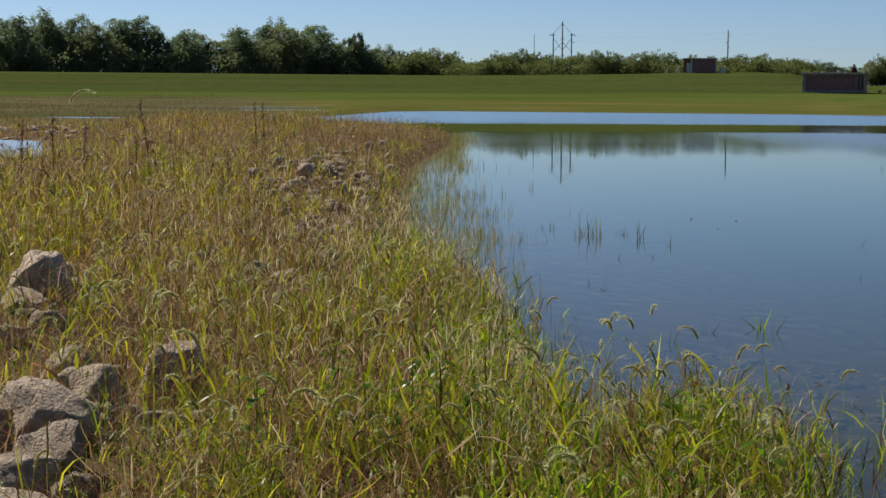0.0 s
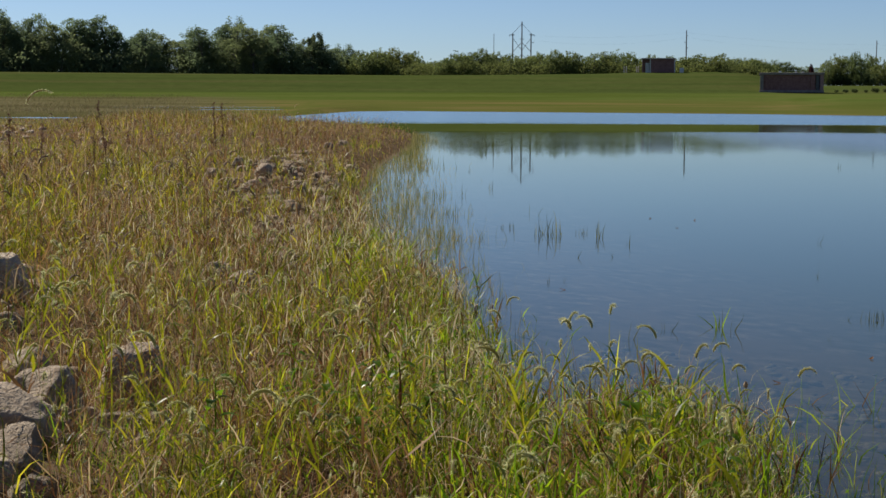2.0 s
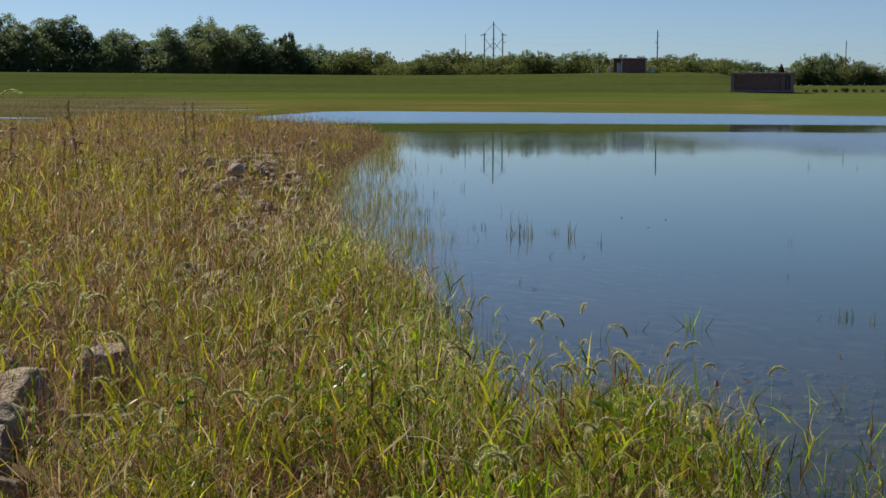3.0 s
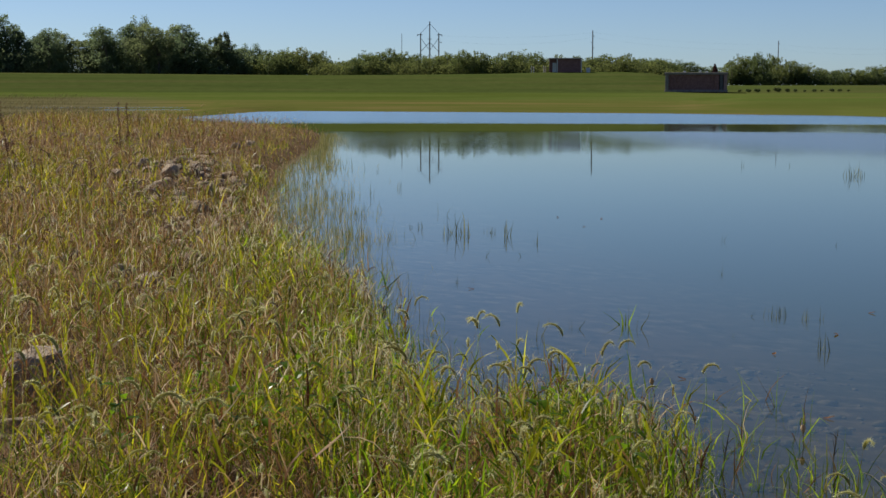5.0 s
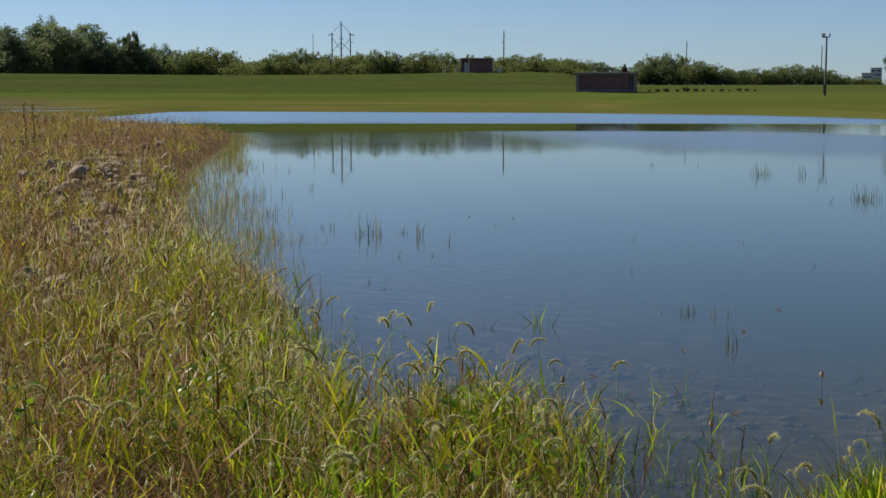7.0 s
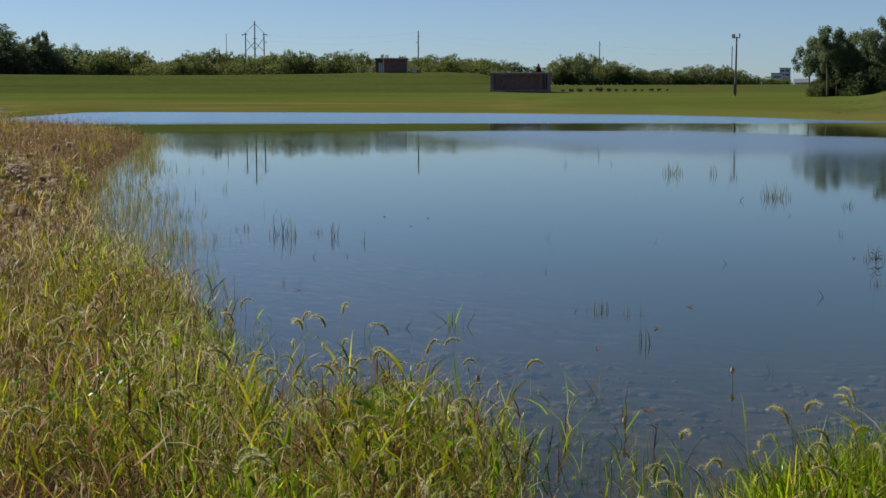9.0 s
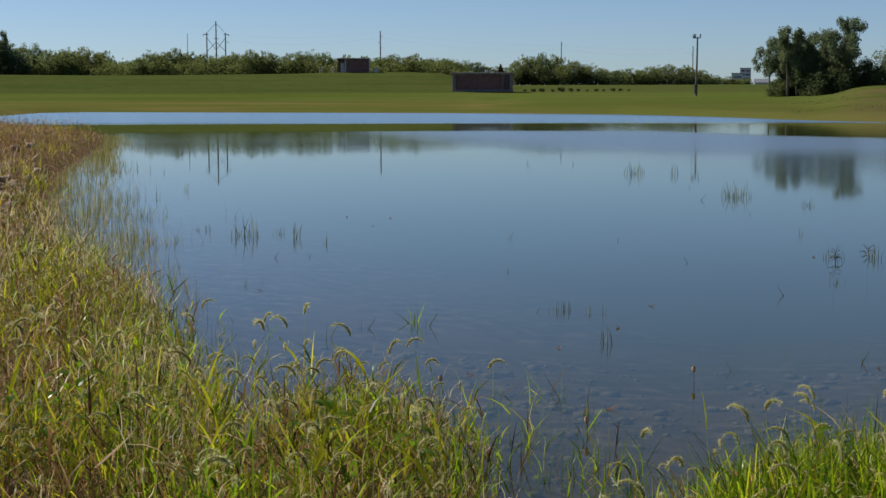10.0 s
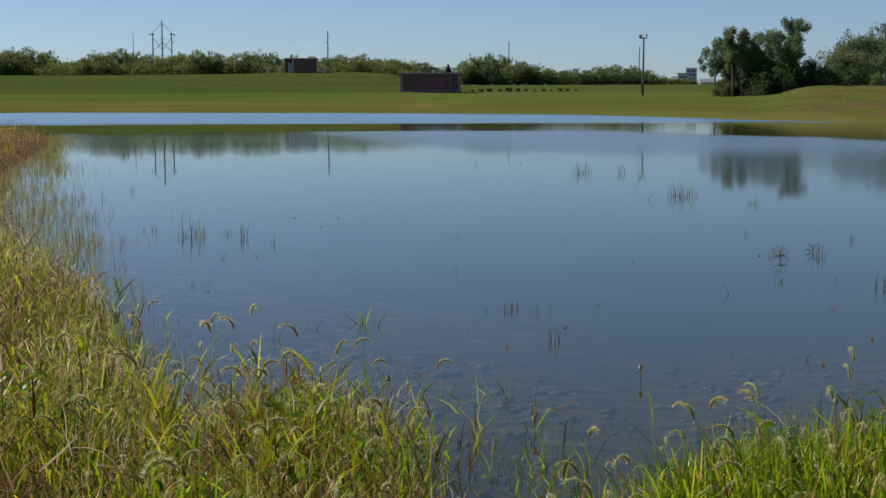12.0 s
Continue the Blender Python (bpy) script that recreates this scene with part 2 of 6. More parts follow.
def ground_material():
    """Bare soil and thatch on the near bank, silt under water, mown turf on the far side."""
    m, nodes, links, out = material("ground")
    geo = nodes.new("ShaderNodeNewGeometry")
    length = nodes.new("ShaderNodeVectorMath")
    length.operation = "LENGTH"
    links.new(geo.outputs["Position"], length.inputs[0])
    sep = nodes.new("ShaderNodeSeparateXYZ")
    links.new(geo.outputs["Position"], sep.inputs[0])
    n1 = noise_node(nodes, links, 1.3, 6.0, geo.outputs["Position"])
    n2 = noise_node(nodes, links, 18.0, 6.0, geo.outputs["Position"], 0.7)
    soil = ramp_node(nodes, links, n1.outputs[0], [(0.3, (0.080, 0.052, 0.030)), (0.7, (0.19, 0.132, 0.082))])
    soil = mix_rgb(nodes, links, 0.7, soil.outputs[0], ramp_node(nodes, links, n2.outputs[0], [(0.3, (0.45, 0.42, 0.4)), (0.7, (1.0, 1.0, 1.0))]).outputs[0], "MULTIPLY")
    stones = noise_node(nodes, links, 5.5, 6.0, geo.outputs["Position"], 0.62)
    silt = ramp_node(nodes, links, stones.outputs[0], [(0.36, (0.095, 0.072, 0.058)), (0.52, (0.175, 0.136, 0.108)), (0.64, (0.33, 0.265, 0.21))])
    silt = mix_rgb(nodes, links, ramp_node(nodes, links, n1.outputs[0], [(0.46, (0, 0, 0)), (0.60, (1, 1, 1))]).outputs[0], silt.outputs[0], (0.20, 0.150, 0.115))
    shoal = nodes.new("ShaderNodeMapRange")         # stones in the shallows; deeper, plain mud coloured for light absorbed by water
    shoal.inputs["From Min"].default_value, shoal.inputs["From Max"].default_value = -0.38, -0.16
    links.new(sep.outputs["Z"], shoal.inputs["Value"])
    silt = mix_rgb(nodes, links, shoal.outputs[0], (0.105, 0.130, 0.052), silt)
    under = nodes.new("ShaderNodeMapRange")
    under.inputs["From Min"].default_value, under.inputs["From Max"].default_value = 0.0, 0.04
    links.new(sep.outputs["Z"], under.inputs["Value"])
    near = mix_rgb(nodes, links, under.outputs[0], silt, soil)
    # mown turf, drier along the drawdown margin by the water
    strip = nodes.new("ShaderNodeMapping")
    strip.inputs["Scale"].default_value = (0.010, 0.014, 0.9)
    links.new(geo.outputs["Position"], strip.inputs["Vector"])
    n3 = noise_node(nodes, links, 1.6, 6.0, strip.outputs[0])
    patch = noise_node(nodes, links, 0.35, 8.0, geo.outputs["Position"], 0.7)
    mown = ramp_node(nodes, links, n3.outputs[0], [(0.3, (0.058, 0.076, 0.014)), (0.5, (0.073, 0.096, 0.021)), (0.72, (0.092, 0.096, 0.027))])
    slope_turf = ramp_node(nodes, links, n3.outputs[0], [(0.3, (0.048, 0.063, 0.017)), (0.5, (0.057, 0.074, 0.019)), (0.72, (0.073, 0.076, 0.025))])
    # a darker turf colour from the foot of the levee slope upwards
    slope = nodes.new("ShaderNodeMapRange")
    slope.inputs["From Min"].default_value, slope.inputs["From Max"].default_value = 2.45, 2.75
    links.new(sep.outputs["Z"], slope.inputs["Value"])
    turf = mix_rgb(nodes, links, slope.outputs[0], mown.outputs[0], slope_turf.outputs[0])
    turf = mix_rgb(nodes, links, 0.5, turf, ramp_node(nodes, links, patch.outputs[0], [(0.3, (0.6, 0.62, 0.6)), (0.65, (1.0, 1.0, 1.0))]).outputs[0], "MULTIPLY")
    margin = nodes.new("ShaderNodeMapRange")
    margin.inputs["From Min"].default_value, margin.inputs["From Max"].default_value = 0.7, 1.2
    links.new(sep.outputs["Z"], margin.inputs["Value"])
    n4 = noise_node(nodes, links, 3.0, 5.0, strip.outputs[0])
    dry = ramp_node(nodes, links, n4.outputs[0], [(0.3, (0.063, 0.078, 0.016)), (0.5, (0.081, 0.085, 0.022)), (0.72, (0.126, 0.100, 0.037))])
    far = mix_rgb(nodes, links, margin.outputs[0], dry.outputs[0], turf)
    # the mound on the east side, raw soil showing through thin growth
    east = nodes.new("ShaderNodeMapRange")
    east.inputs["From Min"].default_value, east.inputs["From Max"].default_value = 40.0, 50.0
    links.new(sep.outputs["X"], east.inputs["Value"])
    north = nodes.new("ShaderNodeMapRange")
    north.inputs["From Min"].default_value, north.inputs["From Max"].default_value = 165.0, 140.0
    links.new(sep.outputs["Y"], north.inputs["Value"])
    both_sides = nodes.new("ShaderNodeMath")
    both_sides.operation = "MULTIPLY"
    links.new(east.outputs[0], both_sides.inputs[0])
    links.new(north.outputs[0], both_sides.inputs[1])
    raw = noise_node(nodes, links, 0.14, 8.0, geo.outputs["Position"], 0.7)
    bare = nodes.new("ShaderNodeMath")
    bare.operation = "MULTIPLY"
    links.new(both_sides.outputs[0], bare.inputs[0])
    links.new(ramp_node(nodes, links, raw.outputs[0], [(0.43, (0.0, 0.0, 0.0)), (0.57, (0.9, 0.9, 0.9))]).outputs[0], bare.inputs[1])
    bearing = nodes.new("ShaderNodeMath")
    bearing.operation = "DIVIDE"
    links.new(sep.outputs["X"], bearing.inputs[0])
    links.new(sep.outputs["Y"], bearing.inputs[1])
    worn = nodes.new("ShaderNodeMapRange")
    worn.inputs["From Min"].default_value, worn.inputs["From Max"].default_value = 0.525, 0.575
    links.new(bearing.outputs[0], worn.inputs["Value"])
    bald = nodes.new("ShaderNodeMath")
    bald.operation = "MULTIPLY"
    links.new(bare.outputs[0], bald.inputs[0])
    links.new(worn.outputs[0], bald.inputs[1])
    fresh = nodes.new("ShaderNodeMath")
    fresh.operation = "MULTIPLY"
    links.new(both_sides.outputs[0], fresh.inputs[0])
    fresh.inputs[1].default_value = 0.7
    west = nodes.new("ShaderNodeMapRange")          # dull dry weeds on the wet flat to the west
    west.inputs["From Min"].default_value, west.inputs["From Max"].default_value = -0.085, -0.145
    links.new(bearing.outputs[0], west.inputs["Value"])
    low_lying = nodes.new("ShaderNodeMapRange")
    low_lying.inputs["From Min"].default_value, low_lying.inputs["From Max"].default_value = 1.75, 1.35
    links.new(sep.outputs["Z"], low_lying.inputs["Value"])
    flat = nodes.new("ShaderNodeMath")
    flat.operation = "MULTIPLY"
    links.new(west.outputs[0], flat.inputs[0])
    links.new(low_lying.outputs[0], flat.inputs[1])
    far = mix_rgb(nodes, links, flat.outputs[0], far, ramp_node(nodes, links, n4.outputs[0], [(0.3, (0.060, 0.058, 0.022)), (0.52, (0.090, 0.080, 0.036)), (0.72, (0.135, 0.115, 0.062))]).outputs[0])
    far = mix_rgb(nodes, links, fresh.outputs[0], far, (0.066, 0.080, 0.019))
    far = mix_rgb(nodes, links, bald.outputs[0], far, (0.096, 0.070, 0.034))
    split = nodes.new("ShaderNodeMapRange")
    split.inputs["From Min"].default_value, split.inputs["From Max"].default_value = 74.0, 80.0
    links.new(length.outputs["Value"], split.inputs["Value"])
    col = mix_rgb(nodes, links, split.outputs[0], near, far)
    b = nodes.new("ShaderNodeBsdfPrincipled")
    links.new(col, b.inputs["Base Color"])
    b.inputs["Roughness"].default_value = 0.95
    b.inputs["Specular IOR Level"].default_value = 0.0
    bp = nodes.new("ShaderNodeBump")
    bp.inputs["Strength"].default_value, bp.inputs["Distance"].default_value = 0.8, 0.04
    links.new(n2.outputs[0], bp.inputs["Height"])
    links.new(bp.outputs[0], b.inputs["Normal"])
    links.new(b.outputs[0], out.inputs[0])
    return m


MAROON = leaf_material("maroon_leaves", (0.05, 0.018, 0.02), (0.09, 0.03, 0.03))
GROUND = ground_material()
WATER = water_material()
GREEN = grass_material("green_blades", [(0.0, (0.045, 0.070, 0.006)), (0.35, (0.15, 0.18, 0.010)), (0.75, (0.38, 0.38, 0.018)), (1.0, (0.64, 0.55, 0.035))], translucent=0.66, gloss=0.36)
TAN = grass_material("dry_blades", [(0.0, (0.078, 0.030, 0.012)), (0.35, (0.225, 0.108, 0.040)), (0.7, (0.43, 0.255, 0.098)), (1.0, (0.80, 0.64, 0.38))], translucent=0.42, gloss=0.5, shine=0.12)
RANK = grass_material("rank_weeds", [(0.0, (0.12, 0.115, 0.042)), (0.5, (0.18, 0.155, 0.065)), (1.0, (0.26, 0.20, 0.105))], translucent=0.35, gloss=0.7)
MEADOW = grass_material("meadow_weeds", [(0.0, (0.085, 0.12, 0.022)), (0.6, (0.13, 0.165, 0.032)), (1.0, (0.20, 0.17, 0.07))], translucent=0.65, gloss=0.7)
DOCK = grass_material("dock_seed", [(0.0, (0.11, 0.05, 0.03)), (1.0, (0.26, 0.14, 0.085))], translucent=0.2, gloss=0.7)
SEED = grass_material("seed_bristles", [(0.0, (0.60, 0.62, 0.24)), (0.5, (0.76, 0.76, 0.40)), (1.0, (0.84, 0.81, 0.55))], translucent=0.65, gloss=0.45)
CORE = grass_material("seed_spikes", [(0.0, (0.42, 0.46, 0.15)), (0.5, (0.58, 0.58, 0.24)), (1.0, (0.60, 0.55, 0.30))], translucent=0.75, gloss=0.6)
HUSK = grass_material("dry_seed_spikes", [(0.0, (0.22, 0.135, 0.09)), (0.5, (0.38, 0.26, 0.17)), (1.0, (0.52, 0.40, 0.26))], translucent=0.35, gloss=0.7)
PANICLE = grass_material("pale_panicles", [(0.0, (0.46, 0.40, 0.20)), (0.5, (0.66, 0.58, 0.34)), (1.0, (0.86, 0.80, 0.56))], translucent=0.5, gloss=0.5)
REED = grass_material("reed_blades", [(0.0, (0.12, 0.14, 0.03)), (0.5, (0.27, 0.275, 0.07)), (1.0, (0.54, 0.44, 0.21))], translucent=0.45, gloss=0.7)
SEDGE = grass_material("dark_sedge", [(0.0, (0.035, 0.050, 0.014)), (0.5, (0.075, 0.092, 0.024)), (1.0, (0.16, 0.145, 0.055))], translucent=0.4, gloss=0.6)
LUSH = grass_material("lush_blades", [(0.0, (0.040, 0.090, 0.006)), (0.4, (0.155, 0.275, 0.011)), (0.8, (0.36, 0.51, 0.016)), (1.0, (0.58, 0.58, 0.03))], translucent=0.66, gloss=0.28)
ROCK = plain_material("limestone", (0.34, 0.25, 0.165), (0.64, 0.51, 0.37), 5.0, 22.0, 0.95, 1.0, dist=0.04, per_object=0.35)
CLOD = plain_material("clay_clods", (0.40, 0.285, 0.19), (0.62, 0.475, 0.335), 3.0, 16.0, 0.95, 1.0, dist=0.06, per_object=0.35)
PEBBLE = plain_material("pebbles", (0.12, 0.098, 0.078), (0.40, 0.345, 0.28), 5.0, 40.0, 0.9, 0.5)
BARK = plain_material("bark", (0.06, 0.05, 0.04), (0.14, 0.12, 0.09), 2.0, 14.0, 0.9, 0.8)
LEAF = leaf_material("tree_leaves", (0.150, 0.190, 0.100), (0.215, 0.255, 0.130), 0.62)
LEAF_GREY = leaf_material("cottonwood_leaves", (0.125, 0.160, 0.092), (0.205, 0.240, 0.130), 0.45)
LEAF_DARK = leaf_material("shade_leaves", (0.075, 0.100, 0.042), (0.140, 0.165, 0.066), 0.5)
LEAF_LIGHT = leaf_material("willow_leaves", (0.140, 0.170, 0.060), (0.205, 0.225, 0.078), 0.56)
BRICK = plain_material("red_brick", (0.150, 0.070, 0.062), (0.235, 0.120, 0.105), 2.0, 20.0, 0.9, 0.4)
CONCRETE = plain_material("concrete", (0.30, 0.28, 0.26), (0.45, 0.43, 0.40), 1.0, 12.0, 0.9, 0.3)
PALE = plain_material("pale_panel", (0.50, 0.49, 0.47), (0.62, 0.61, 0.59), 1.0, 12.0, 0.7, 0.1)
STAINED = plain_material("stained_concrete", (0.15, 0.128, 0.112), (0.26, 0.22, 0.195), 1.0, 12.0, 0.9, 0.3)
# lighter, pinker copy of the brick, for a wall end in sunlight
PINKISH = plain_material("sunlit_brick", (0.22, 0.13, 0.12), (0.34, 0.21, 0.19), 2.0, 20.0, 0.9, 0.4)
DARK = plain_material("dark_panel", (0.05, 0.05, 0.055), (0.09, 0.09, 0.10), 1.0, 8.0, 0.5, 0.1)
WOODPOLE = plain_material("weathered_pole", (0.07, 0.06, 0.05), (0.15, 0.13, 0.11), 1.0, 20.0, 0.9, 0.3)
STEEL = plain_material("galvanised_steel", (0.22, 0.23, 0.24), (0.36, 0.37, 0.38), 2.0, 20.0, 0.5, 0.1, metallic=0.6)


# ------------------------------------------------------------- builders
def part(name, bm, mat, parent=None, label=""):
    me = bpy.data.meshes.new(name)
    bm.to_mesh(me)
    bm.free()
    if mat:
        me.materials.append(mat)
    ob = new(name, me)
    if parent is not None:
        ob.parent = parent
    if label:
        tagged(ob, label)
    return ob


def mesh_object(name, verts, faces, mat, parent=None, smooth=False):
    me = bpy.data.meshes.new(name)
    verts = np.asarray(verts, dtype=np.float32)
    me.vertices.add(len(verts))
    me.vertices.foreach_set("co", verts.ravel())
    sizes = np.array([f.shape[1] for f in faces for _ in range(len(f))], dtype=np.int32)
    flat = np.concatenate([f.ravel() for f in faces]).astype(np.int32)
    starts = np.concatenate([[0], np.cumsum(sizes)[:-1]]).astype(np.int32)
    me.loops.add(len(flat))
    me.loops.foreach_set("vertex_index", flat)
    me.polygons.add(len(sizes))
    me.polygons.foreach_set("loop_start", starts)
    me.polygons.foreach_set("loop_total", sizes)
    if smooth:
        me.polygons.foreach_set("use_smooth", np.ones(len(sizes), dtype=bool))
    me.update(calc_edges=True)
    me.validate()
    me.materials.append(mat)
    ob = new(name, me)
    if parent is not None:
        ob.parent = parent
    return ob


def thing(name, at, label, category, group="", kind="", rz=0.0):
    ob = new(name)
    ob.matrix_world = pose(*at, 0, 0, rz)
    return tagged(ob, label, category, group, kind)


def box(bm, size, at=(0, 0, 0), bevel=0.0, rz=0.0):
    made = bmesh.ops.create_cube(bm, size=1.0, matrix=pose(*at, 0, 0, rz) @ Matrix.Diagonal((*size, 1)))
    if bevel:
        edges = list({e for v in made["verts"] for e in v.link_edges})
        bmesh.ops.bevel(bm, geom=edges, offset=bevel, segments=1, affect="EDGES")
    return bm


def tube(bm, path, radii, sides=6):
    """A tapered tube along a path of points."""
    rings = []
    for i, p in enumerate(path):
        a, b = Vector(path[max(0, i - 1)]), Vector(path[min(len(path) - 1, i + 1)])
        d = (b - a).normalized()
        side = d.orthogonal().normalized()
        up = d.cross(side)
        rings.append([bm.verts.new(Vector(p) + radii[i] * (math.cos(k * math.tau / sides) * side + math.sin(k * math.tau / sides) * up)) for k in range(sides)])
    for r0, r1 in zip(rings, rings[1:]):
        for k in range(sides):
            bm.faces.new((r0[k], r0[(k + 1) % sides], r1[(k + 1) % sides], r1[k]))
    bm.faces.new(rings[0][::-1])
    bm.faces.new(rings[-1])
    return bm


def polar(az, r):
    return r * math.sin(radians(az)), r * math.cos(radians(az))


# ------------------------------------------------------------- plan of the ground
def far_shore(az):
    return np.interp(az, [-40, -18, -14, -11.5, -10, -5.5, -4.2, -3, -1, 5, 14, 20, 23, 27, 32, 45, 60], [109, 109, 113, 109, 104, 106, 120, 150, 166, 155, 143, 131, 118, 98, 88, 78, 70])


POND = [(40, 10.0), (14, 7.6), (6.5, 6.0), (4.2, 5.3), (2.9, 4.75), (2.2, 4.4), (1.62, 4.12), (1.40, 3.5), (1.2, 3.4), (1.2, 4.2), (1.28, 4.8), (1.32, 5.3), (1.42, 6.0), (1.2, 6.4),
        (0.85, 6.15), (0.6, 6.1), (0.45, 6.5), (0.40, 8.0), (0.32, 10.5), (-0.05, 13), (-0.45, 17), (-0.68, 23), (-0.62, 31), (0.2, 45), (0.4, 60), (-1.5, 66),
        (-5, 66), (-9, 69), (-16, 96), (-20, 103), (-24, 102), (-28, 105.5), (-36, 103.5), (-70, 80), (-110, 100)]
POND += [polar(a, float(far_shore(a))) for a in range(-38, 62, 2)]
SLOUGHS = [[polar(a, r0) for a in (-11.6, -9.5, -7.0, -4.0)] + [polar(a, r1) for a in (-4.0, -6.0, -9.0, -11.0)] for r0, r1 in ((203, 226),)]
SLOUGHS.append([polar(a, 166) for a in (-8.6, -6.8, -4.4)] + [polar(a, 184) for a in (-4.2, -6.0, -7.6)])
LAGOON = [(-8.4, 29.0), (-10.3, 38), (-12.0, 44), (-13.8, 50), (-18, 53), (-40, 55), (-40, 27), (-13, 27.5)]


def signed(poly, x, y):
    """Distance to a polygon's edge: positive outside, negative inside."""
    best = np.full(x.shape, 1e18)
    inside = np.zeros(x.shape, dtype=bool)
    for (ax, ay), (bx, by) in zip(poly, poly[1:] + poly[:1]):
        dx, dy = bx - ax, by - ay
        t = np.clip(((x - ax) * dx + (y - ay) * dy) / (dx * dx + dy * dy), 0, 1)
        best = np.minimum(best, (x - ax - t * dx) ** 2 + (y - ay - t * dy) ** 2)
        cross = ((ay > y) != (by > y)) & (x < dx * (y - ay) / (dy if dy else 1e-9) + ax)
        inside ^= cross
    return np.where(inside, -1, 1) * np.sqrt(best)


def waves(x, y, size, seed):
    """Smooth unevenness from a few crossing sine waves."""
    rng = np.random.default_rng(seed)
    total = np.zeros(np.shape(x))
    for k in range(7):
        a, s, p = rng.uniform(0, math.tau), size * rng.uniform(0.6, 1.7), rng.uniform(0, math.tau)
        total = total + np.sin((x * math.cos(a) + y * math.sin(a)) * math.tau / s + p)
    return total / 7


def ground_z(x, y):
    x, y = np.asarray(x, dtype=float), np.asarray(y, dtype=float)
    r, az = np.hypot(x, y), np.degrees(np.arctan2(x, y))
    wet = np.minimum(signed(POND, x, y), signed(LAGOON, x, y))
    # near bank and spit
    bank = 0.10 + np.interp(r, [0, 20, 32, 50], [0.32, 0.30, 0.55, 0.45]) * (1 - np.exp(-np.maximum(wet, 0) / 2.2)) + 0.10 * waves(x, y, 3.0, 1) * np.clip(wet / 2, 0, 1) + 0.03 * waves(x, y, 0.8, 2)
    bank = bank * np.interp(signed(LAGOON, x, y), [0, 1, 4.5], [0.25, 0.5, 1.0])
    bank = bank + 0.16 * np.exp(-((x + 2.0) / 1.2) ** 2 - ((y - 21.5) / 4.5) ** 2)
    bank = bank * (1 - np.clip((-9.5 - az) / 3, 0, 1) * np.interp(r, [40, 50, 60, 72], [0.0, 0.5, 0.6, 0.85]))
    bank = np.where(wet < 0.35, bank * np.clip(wet / 0.35, 0, 1) , bank)
    # far side
    d = np.maximum(r - far_shore(az), 0)
    crest = np.interp(az, [-40, -20, -10, 0, 4, 7.5, 9, 12, 13.2, 14.2, 15.5, 17], [7.8, 7.55, 7.35, 7.05, 7.2, 7.5, 7.8, 7.9, 7.5, 6.3, 4.6, 3.6])
    profile = np.interp(r, [100, 260, 300, 330], [0.3, 0.8, 1.6, 2.4])
    west = np.clip((-3.4 - az) / 1.2, 0, 1)           # a low weedy flat below the levee
    profile = profile * (1 - west) + np.interp(r, [100, 235, 260, 300, 330], [0.12, 0.16, 0.5, 1.5, 2.4]) * west
    levee = np.where(r < 330, profile, 2.4 + (crest - 2.4) * np.interp(r, [330, 340, 362, 370], [0, 0.13, 0.86, 1]))
    levee = np.where(r > 374, crest - np.interp(r, [374, 400], [0, 2.0]), levee)
    field = np.interp(r, [100, 200, 330, 380, 520, 700], [0.3, 1.5, 2.4, 3.3, 5.9, 6.0])
    side = np.clip((az - 14.0) / 3.0, 0, 1)
    far = np.where(r < 420, levee * (1 - side) + np.where(r < 374, field, np.maximum(field, levee * (1 - side))) * side, field)
    far = np.where((az < 13) & (r > 400), np.interp(r, [400, 520], [5.5, 6.0]), far)
    mound = np.clip((az - 26.7) / 3.0, 0, 1)
    mound = mound * mound * (3 - 2 * mound)
    hump = np.interp(r, [85, 110, 138, 150, 175, 220], [0.2, 0.95, 2.1, 2.5, 2.4, 1.6])
    far = np.where((az > 24) & (r < 240), np.maximum(far * (1 - mound), mound * hump + (1 - mound) * far), far)
    far = far + (np.where(az > 24, 0.22, 0.06) * waves(x, y, 11.0, 61) + np.where(az > 25, 0.16, 0.03) * waves(x, y, 3.2, 62)) * np.clip(d / 8, 0, 1) * (r < 300)
    far = far * np.clip(d / 3.0, 0, 1)
    for slough in SLOUGHS:
        s = signed(slough, x, y)
        far = np.where(s < 0, -0.06, far * np.clip(s / 4.0, 0, 1))
    land = np.where(((r < 85) | (r < far_shore(az) - 1)) & (az < 70), bank, np.where(np.abs(az) < 62, far, np.where(r < 85, bank, 3.0)))
    deep = -np.minimum(0.9, 0.05 * np.minimum(-wet, 0.6) / 0.6 + 0.075 * np.maximum(-wet - 0.3, 0))
    return np.where(wet < 0, deep, land)


